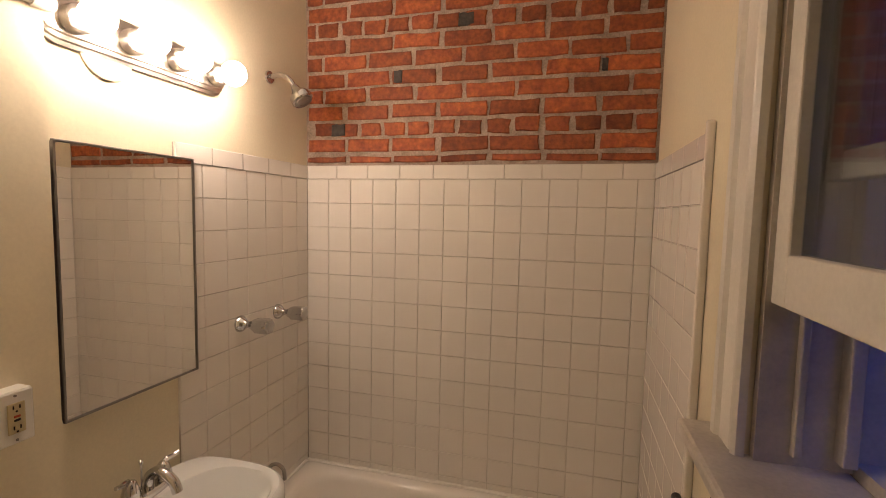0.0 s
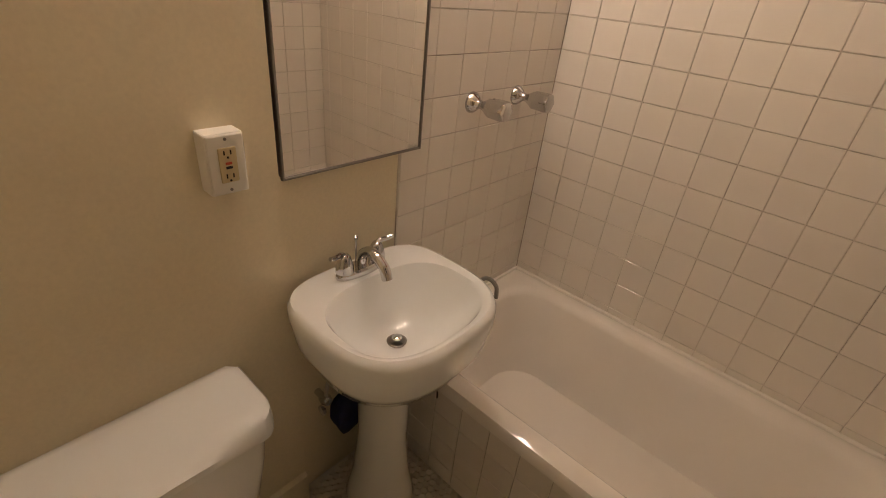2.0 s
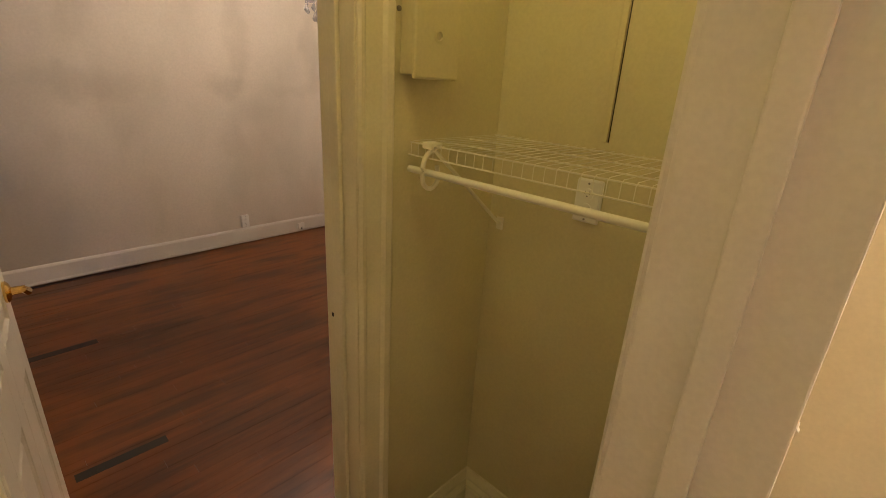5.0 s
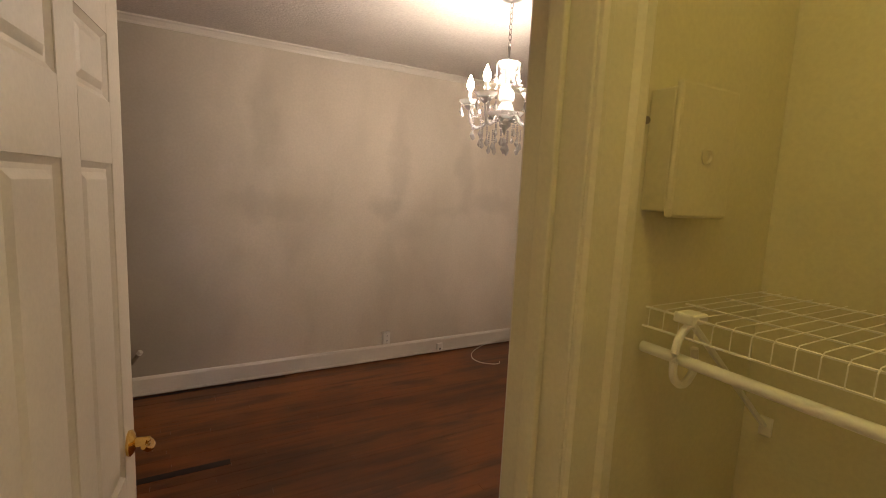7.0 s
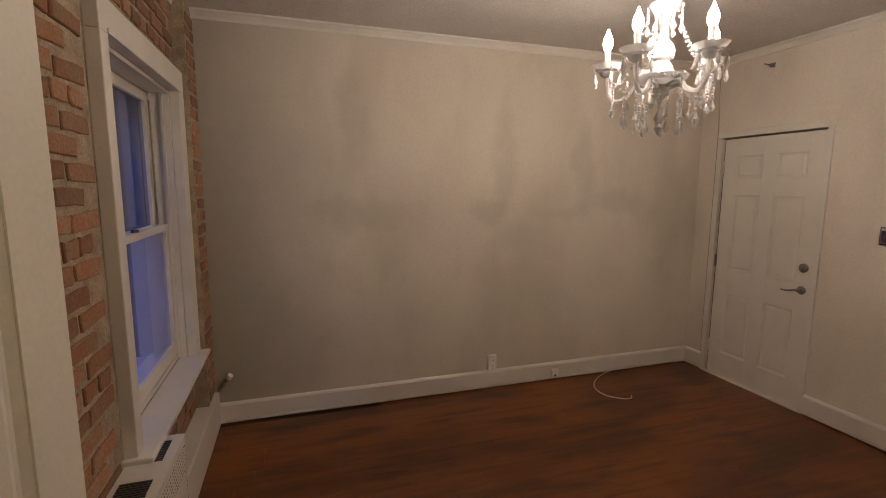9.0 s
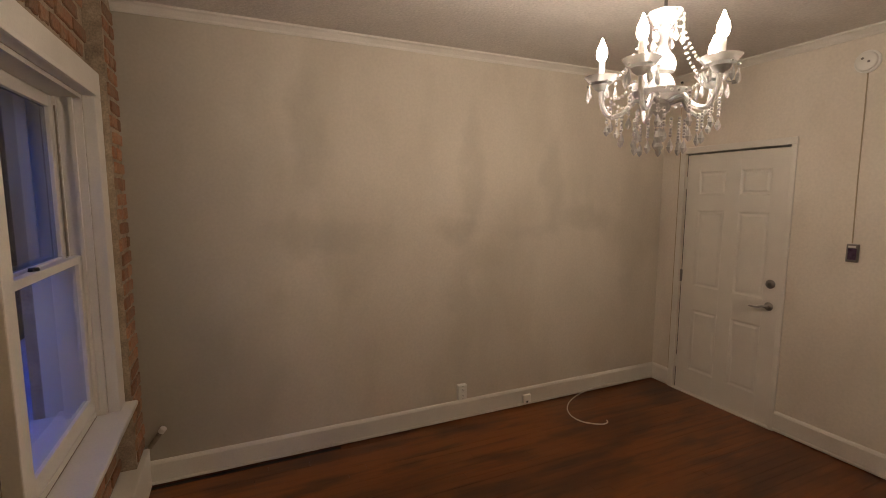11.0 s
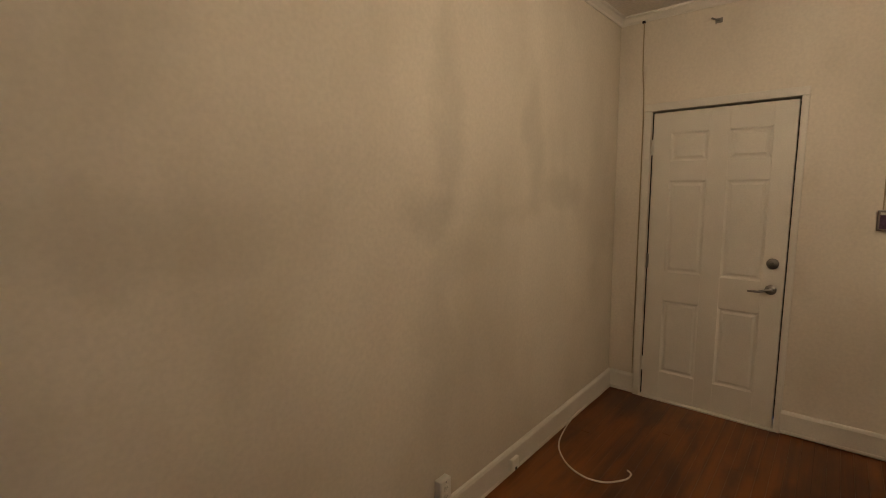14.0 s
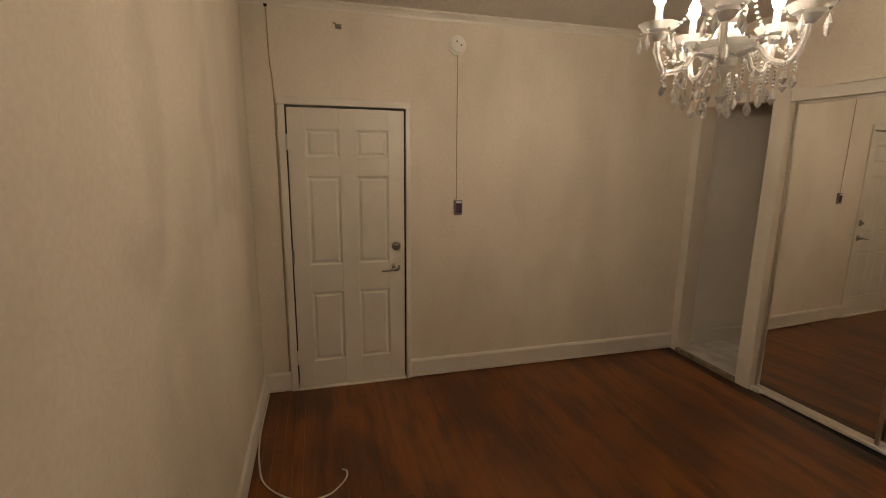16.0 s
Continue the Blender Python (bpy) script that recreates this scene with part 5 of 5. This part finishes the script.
for r in range(6):
    for k in range(62):
        y = -hl + 0.03 + k * 0.0208 + (r % 2) * 0.01
        z = ht - 0.045 - r * 0.02
        rod(bm, (hx0 - 0.0006, y, z), (hx0 + 0.001, y, z), 0.0038, seg=6)
for k in range(24):
    z = ht - 0.05 - k * 0.02
    rod(bm, (hx0 - 0.0006, -hl + 0.012, z), (hx0 + 0.001, -hl + 0.012, z), 0.0035, seg=6)
tagged(part("perforation", bm, M_DARK, heater, "rows of small dark vent holes"), "rows of small dark vent holes", "", "", "stuff")
part("recess_panel", boxed((hx0 - 0.002, 0.2, 0.30), (hx0 + 0.001, 0.45, 0.36), 0.001), M_STEEL, heater)

# mirrored closet doors
track = structure("closet_track", box(boxed((-3.06, -0.535, 0), (-1.55, -0.455, 0.022), 0.003), (-3.06, -0.565, 2.115), (-1.55, -0.43, 2.205), 0.004), M_TRIM, "white sliding door track", "trim")
SKEW = Matrix.Translation((-3.06, -0.50, 0)) @ pose(0, 0, 0, 0, 0, 2.9) @ Matrix.Translation((3.06, 0.50, 0))
track.matrix_basis = SKEW
# Black sheet painted in for the darkness behind the mirrored doors.
structure("closet_dark_sheet", boxed((-3.06, -0.37, 0), (-1.40, -0.34, 2.19)), M_DARK, "black sheet in place of the unlit closet behind the mirrored doors", "wall")
for x0, x1, y in ((-3.055, -2.255, -0.505), (-2.30, -1.552, -0.475)):
    md = thing("mirror_door", SKEW @ Matrix.Translation(((x0 + x1) / 2, y, 0.022)), "mirrored sliding closet door in a thin pale metal frame", "mirror door", "closet doors")
    w = (x1 - x0) / 2
    part("mirror_panel", boxed((-w + 0.012, -0.004, 0.02), (w - 0.012, 0.004, 2.085)), M_MIRROR, md, "full-height mirror glass")
    for a, b, nm in (((-w, -0.010, 0.0), (-w + 0.022, 0.010, 2.10), "side_frame"), ((w - 0.022, -0.010, 0.0), (w, 0.010, 2.10), "side_frame"), ((-w + 0.022, -0.010, 0.0), (w - 0.022, 0.010, 0.028), "bottom_frame"), ((-w + 0.022, -0.010, 2.075), (w - 0.022, 0.010, 2.10), "top_frame")):
        part(nm, boxed(a, b, 0.003), M_TRIM if "side" not in nm else M_NICKEL, md)
structure("alcove_threshold", boxed((-3.80, -0.585, 0.0), (-3.17, -0.545, 0.036), 0.004), M_SOCKW, "dark worn wooden threshold of the alcove", "threshold")
structure("alcove_casing", boxed((WEST, -0.572, 0), (-3.795, -0.56, 2.20), 0.003), M_TRIM, "white painted trim beside the alcove", "trim")
structure("post_casing", boxed((-3.175, -0.572, 0), (-3.058, -0.56, 2.20), 0.003), M_TRIM, "white painted post between alcove and closet", "trim")

structure("caulk_trim", box(box(boxed((BX0, 1.986, 0.440), (BX1, 2.004, 0.460), 0.005), (-1.254, 1.26, 0.440), (-1.240, 1.986, 0.460), 0.004), (0.224, 1.295, 0.440), (0.239, 1.986, 0.460), 0.004), M_ENAMEL, "white caulk along the tub rim", "trim")
structure("wall_alcove_west", boxed((WEST, -0.42, 0.030), (WEST + 0.008, 0.62, CEIL)), M_ALCOVE, "white painted side wall of the alcove", "wall")
flakes = bmesh.new()
fr = random.Random(4)
for z0, n in ((1.02, 9), (0.94, 6), (1.30, 3), (0.72, 4)):
    for _ in range(n):
        s0 = fr.uniform(0.004, 0.010)
        c = Vector((-0.645 + fr.uniform(-0.008, 0.001), 0.204 + fr.uniform(-0.004, 0.001), z0 + fr.gauss(0, 0.022)))
        lathe(flakes, [(0, -s0), (s0 * 0.7, -s0 * 0.3), (s0 * 0.6, s0 * 0.6), (0, s0)], c, pose(0, 0, 0, fr.uniform(0, 90), fr.uniform(0, 90), 0), seg=5, sy=0.5)
structure("paint_flakes", flakes, M_PLASTIC, "chipped paint and filler on the doorway corner", "wall damage")


# ---- pieces: tiles, bricks, boards ----
PITCH, GAP = 0.1095, 0.0017


def tile_mesh(w, h, t=0.006):
    """A tile in the xz plane, face towards -y, eased edges."""
    e = 0.0016
    rings = [[Vector((sx * (w / 2 - i), y, sz * (h / 2 - i))) for sx, sz in ((-1, -1), (1, -1), (1, 1), (-1, 1))] for i, y in ((0, 0.0), (0, -t + e), (e, -t))]
    return mesh_of("tile", loft(bmesh.new(), rings, cap_first=False), M_TILE)


def tile_field(parent, origin, turn, width, top, bottom, cap, seed):
    """Rows of square tiles from top down to bottom, along local x from 0 to width, with a cap row over them."""
    rnd = random.Random(seed)
    n = int(width / PITCH)
    rest = width - n * PITCH
    full, edge = tile_mesh(PITCH - GAP, PITCH - GAP), tile_mesh(max(rest - GAP, 0.01), PITCH - GAP)
    base = Matrix.Translation(origin) @ turn
    spots, edge_spots, low_spots, edge_low = [], [], [], []
    rows = int((top - bottom) / PITCH)
    low = top - bottom - rows * PITCH
    lowm = tile_mesh(PITCH - GAP, max(low - GAP, 0.01))
    for r in range(rows + (1 if low > 0.02 else 0)):
        h = PITCH if r < rows else low
        z = top - r * PITCH - h / 2
        for k in range(n):
            m = base @ Matrix.Translation(((k + 0.5) * PITCH, rnd.uniform(-0.0005, 0.0005), z)) @ pose(0, 0, 0, rnd.gauss(0, 0.25), 0, rnd.gauss(0, 0.25))
            (spots if r < rows else low_spots).append(m)
        if rest > 0.02:
            (edge_spots if r < rows else edge_low).append(base @ Matrix.Translation((n * PITCH + rest / 2, 0, z)))
    pieces("tile", full, spots, parent)
    pieces("tile", edge, edge_spots, parent)
    pieces("tile", lowm, low_spots, parent)
    pieces("tile", tile_mesh(max(rest - GAP, 0.01), max(low - GAP, 0.01)), edge_low, parent)
    if cap:
        capm = tile_mesh(0.152 - GAP, cap - GAP, 0.009)
        k = int(width / 0.152)
        pieces("cap_tile", capm, [base @ Matrix.Translation(((i + 0.5) * 0.152, 0, top + cap / 2)) for i in range(k)], parent)
        left = width - k * 0.152
        if left > 0.02:
            pieces("cap_tile", tile_mesh(left - GAP, cap - GAP, 0.009), [base @ Matrix.Translation((k * 0.152 + left / 2, 0, top + cap / 2))], parent)


TOP = TILE_TOP - 0.061
for nm, lo, hi, grout in (("tile_bed_north", (BX0, 2.005, 0.40), (BX1, 2.009, TILE_TOP - 0.002), M_GROUT), ("tile_bed_west", (-1.259, 1.254, 0.40), (-1.2545, 2.005, TILE_TOP - 0.002), M_GROUT), ("tile_bed_east", (0.2395, 1.293, 0.40), (0.243, 2.005, TILE_TOP - 0.002), M_GROUT2)):
    bed = structure(nm, boxed(lo, hi), grout, "square white tiles with stained grout over the tub", "tiled wall")
    if nm.endswith("north"):
        tile_field(bed, (BX0, 2.006, 0), Matrix.Identity(4), BX1 - BX0, TOP, 0.452, 0.061, 1)
    elif nm.endswith("west"):
        tile_field(bed, (-1.2555, 2.0, 0), pose(0, 0, 0, 0, 0, -90) @ pose(0, 0, 0, 0, 0, 180) @ Matrix.Translation((-0.745, 0, 0)), 0.745, TOP, 0.452, 0.061, 2)
    else:
        tile_field(bed, (0.2405, 2.0, 0), pose(0, 0, 0, 0, 0, -90), 0.705, TOP, 0.452, 0.061, 3)
tile_field(apron, (-hx, -hy + 0.0145, 0), Matrix.Identity(4), 2 * hx, 0.404, 0.0, 0, 4)


def brick_meshes(material, count, length, height, depth, rough, seed):
    """Bricks with worn, uneven outlines, face towards -y."""
    rnd = random.Random(seed)
    out = []
    for _ in range(count):
        rings = []
        corner = []
        for sx, sz in ((-1, -1), (-0.33, -1), (0.33, -1), (1, -1), (1, 0), (1, 1), (0.33, 1), (-0.33, 1), (-1, 1), (-1, 0)):
            corner.append((sx * (length / 2 - rnd.uniform(0, rough)), sz * (height / 2 - rnd.uniform(0, rough * 0.8))))
        tilt = rnd.uniform(-0.0015, 0.0015)
        for i, y in ((0.0, 0.004), (0.0, -depth + 0.004), (0.0035, -depth)):
            rings.append([Vector((x - math.copysign(i, x) if abs(x) > i else x, y + tilt * x / length * (y < 0), z - (math.copysign(i, z) if abs(z) > i else 0))) for x, z in corner])
        out.append(mesh_of("brick", loft(bmesh.new(), rings, cap_first=False), material))
    return out


def brick_course(parent, meshes, heads, origin, turn, width, z0, rows, pitch, skip, seed, head_rows=(), length=0.205, dark=()):
    rnd = random.Random(seed)
    base = Matrix.Translation(origin) @ turn
    for r in range(rows):
        z = z0 + (r + 0.5) * pitch
        head = r in head_rows
        step = (length / 2 if head else length) + 0.011
        x = -rnd.uniform(0.0, 0.03) - (step * 0.5 if r % 2 else 0)
        while x < width:
            a, b = max(x, 0.0), min(x + step - 0.011, width)
            if b - a > 0.03 and not skip((a + b) / 2, z, b - a):
                me = rnd.choice(heads if head else meshes)
                full = (length / 2 if head else length)
                m = base @ Matrix.Translation(((a + b) / 2, rnd.uniform(-0.002, 0.003), z + rnd.uniform(-0.003, 0.003))) @ pose(0, 0, 0, rnd.gauss(0, 0.5), rnd.gauss(0, 0.6), 0) @ Matrix.Diagonal(((b - a) / full, 1, 1, 1))
                pieces("brick", me, [m], parent)
            x += step + rnd.uniform(-0.006, 0.008)


bath_bricks = brick_meshes(M_BRICK, 12, 0.205, 0.0625, 0.007, 0.007, 5)
bath_heads = brick_meshes(M_BRICK, 7, 0.1025, 0.0625, 0.007, 0.008, 6)
brick_course(wall_bath_north, bath_bricks, bath_heads, (BX0, 2.008, 0), Matrix.Identity(4), BX1 - BX0, 1.911, 11, 0.0725, lambda u, z, w: False, 11, (1, 7))
thin_bricks = brick_meshes(M_BRICK, 4, 0.205, 0.030, 0.007, 0.006, 15)
brick_course(wall_bath_north, thin_bricks, thin_bricks, (BX0, 2.008, 0), Matrix.Identity(4), BX1 - BX0, 1.868, 1, 0.040, lambda u, z, w: False, 16)
burnt = brick_meshes(M_BRICKDARK, 2, 0.07, 0.055, 0.0105, 0.006, 7)
pieces("brick", burnt[0], [Matrix.Translation((-1.095, 2.008, 2.018)), Matrix.Translation((-0.515, 2.008, 2.453))], wall_bath_north)
pieces("brick", burnt[1], [Matrix.Translation((-0.81, 2.008, 2.237)) @ Matrix.Diagonal((0.6, 1, 1, 1)), Matrix.Translation((0.035, 2.008, 2.237)) @ Matrix.Diagonal((0.35, 1, 0.9, 1))], wall_bath_north)

room_bricks = brick_meshes(M_BRICK2, 8, 0.20, 0.064, 0.009, 0.010, 8)
room_heads = brick_meshes(M_BRICK2, 5, 0.10, 0.064, 0.009, 0.010, 9)
ry0, ry1, rz0, rz1 = RW


def in_window(u, z, w):
    y = SOUTH + u
    if ry0 - 0.11 - w / 2 < y < ry1 + 0.07 + w / 2 and rz0 - 0.05 < z < rz1 + 0.14:
        return True
    return y > -1.45 or y < -3.90


pier = structure("wall_east_pier", boxed((0.178, SOUTH, 0.235), (EAST, -3.906, CEIL)), M_MORTAR2, "narrow exposed brick pier in the room corner", "wall")
brick_course(pier, room_bricks, room_heads, (0.178, SOUTH, 0), pose(0, 0, 0, 0, 0, -90) @ Matrix.Diagonal((-1, 1, 1, 1)), 0.212, 0.245, 31, 0.0775, lambda u, z, w: False, 13, (3, 9, 15, 21, 27), 0.20)


brick_course(wall_east, room_bricks, room_heads, (EAST, SOUTH, 0), pose(0, 0, 0, 0, 0, -90) @ Matrix.Diagonal((-1, 1, 1, 1)), 3.4, 0.245, 31, 0.0775, in_window, 12, (3, 9, 15, 21, 27), 0.20)

# strip floor
board = mesh_of("board", boxed((-0.5, -0.5, -0.5), (0.5, 0.5, 0.5)), M_FLOOR)
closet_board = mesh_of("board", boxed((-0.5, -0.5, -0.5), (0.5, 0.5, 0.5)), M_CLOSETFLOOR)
dark_board = mesh_of("board", boxed((-0.5, -0.5, -0.5), (0.5, 0.5, 0.5)), mat("near_black_strip", (0.012, 0.010, 0.011), 0.4, vary=0.4, scale=12))
rnd = random.Random(21)
WIDTH = 0.0575
y = SOUTH
while y < 0.11:
    y1 = min(y + WIDTH, 0.11)
    x0, x1 = (WEST, EAST - 0.075) if y < -0.57 else (-1.24, 0.25)
    x = x0 - rnd.uniform(0, 0.7)
    while x < x1:
        ln = rnd.uniform(0.75, 1.7) if y <= NOOK_S or x > -0.8 else -0.72 - x
        a, b = max(x, x0), min(x + ln, x1)
        if b - a > 0.02:
            m = Matrix.Translation(((a + b) / 2, (y + y1) / 2, -0.0075 + rnd.uniform(-0.0006, 0.0006))) @ Matrix.Diagonal((b - a - 0.0012, y1 - y - 0.0012, 0.015, 1))
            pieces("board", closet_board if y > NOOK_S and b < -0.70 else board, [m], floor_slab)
        x += ln
    y = y1
# Near-black strips laid over the boards, the last along the south wall.
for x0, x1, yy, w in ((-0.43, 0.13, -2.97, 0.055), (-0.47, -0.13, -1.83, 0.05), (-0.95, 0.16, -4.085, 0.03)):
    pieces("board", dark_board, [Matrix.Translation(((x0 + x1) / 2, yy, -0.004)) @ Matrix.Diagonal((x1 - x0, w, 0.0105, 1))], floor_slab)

# mosaic floor of the bathroom
bm = bmesh.new()
R = 0.0125
r = 0
yy = BY0 - 0.08
while yy < 1.30:
    xx = -1.245 + (r % 2) * R * 0.96
    while xx < 0.24:
        if xx > -0.66 and yy < BY0 and xx < 0.13 or yy > BY0:
            vs = [bm.verts.new((xx + R * 0.94 * math.sin(radians(60 * k)), yy + R * 0.94 * math.cos(radians(60 * k)), 0.0)) for k in range(6)]
            bm.faces.new(vs)
        xx += R * 1.92
    yy += R * 1.66
    r += 1
res = bmesh.ops.extrude_face_region(bm, geom=bm.faces[:])
for v in res["geom"]:
    if isinstance(v, bmesh.types.BMVert):
        v.co.z -= 0.006
tagged(part("hex_tiles", bm, M_HEX), "small grey-white hexagonal mosaic floor tiles", "floor tiles", "", "stuff")
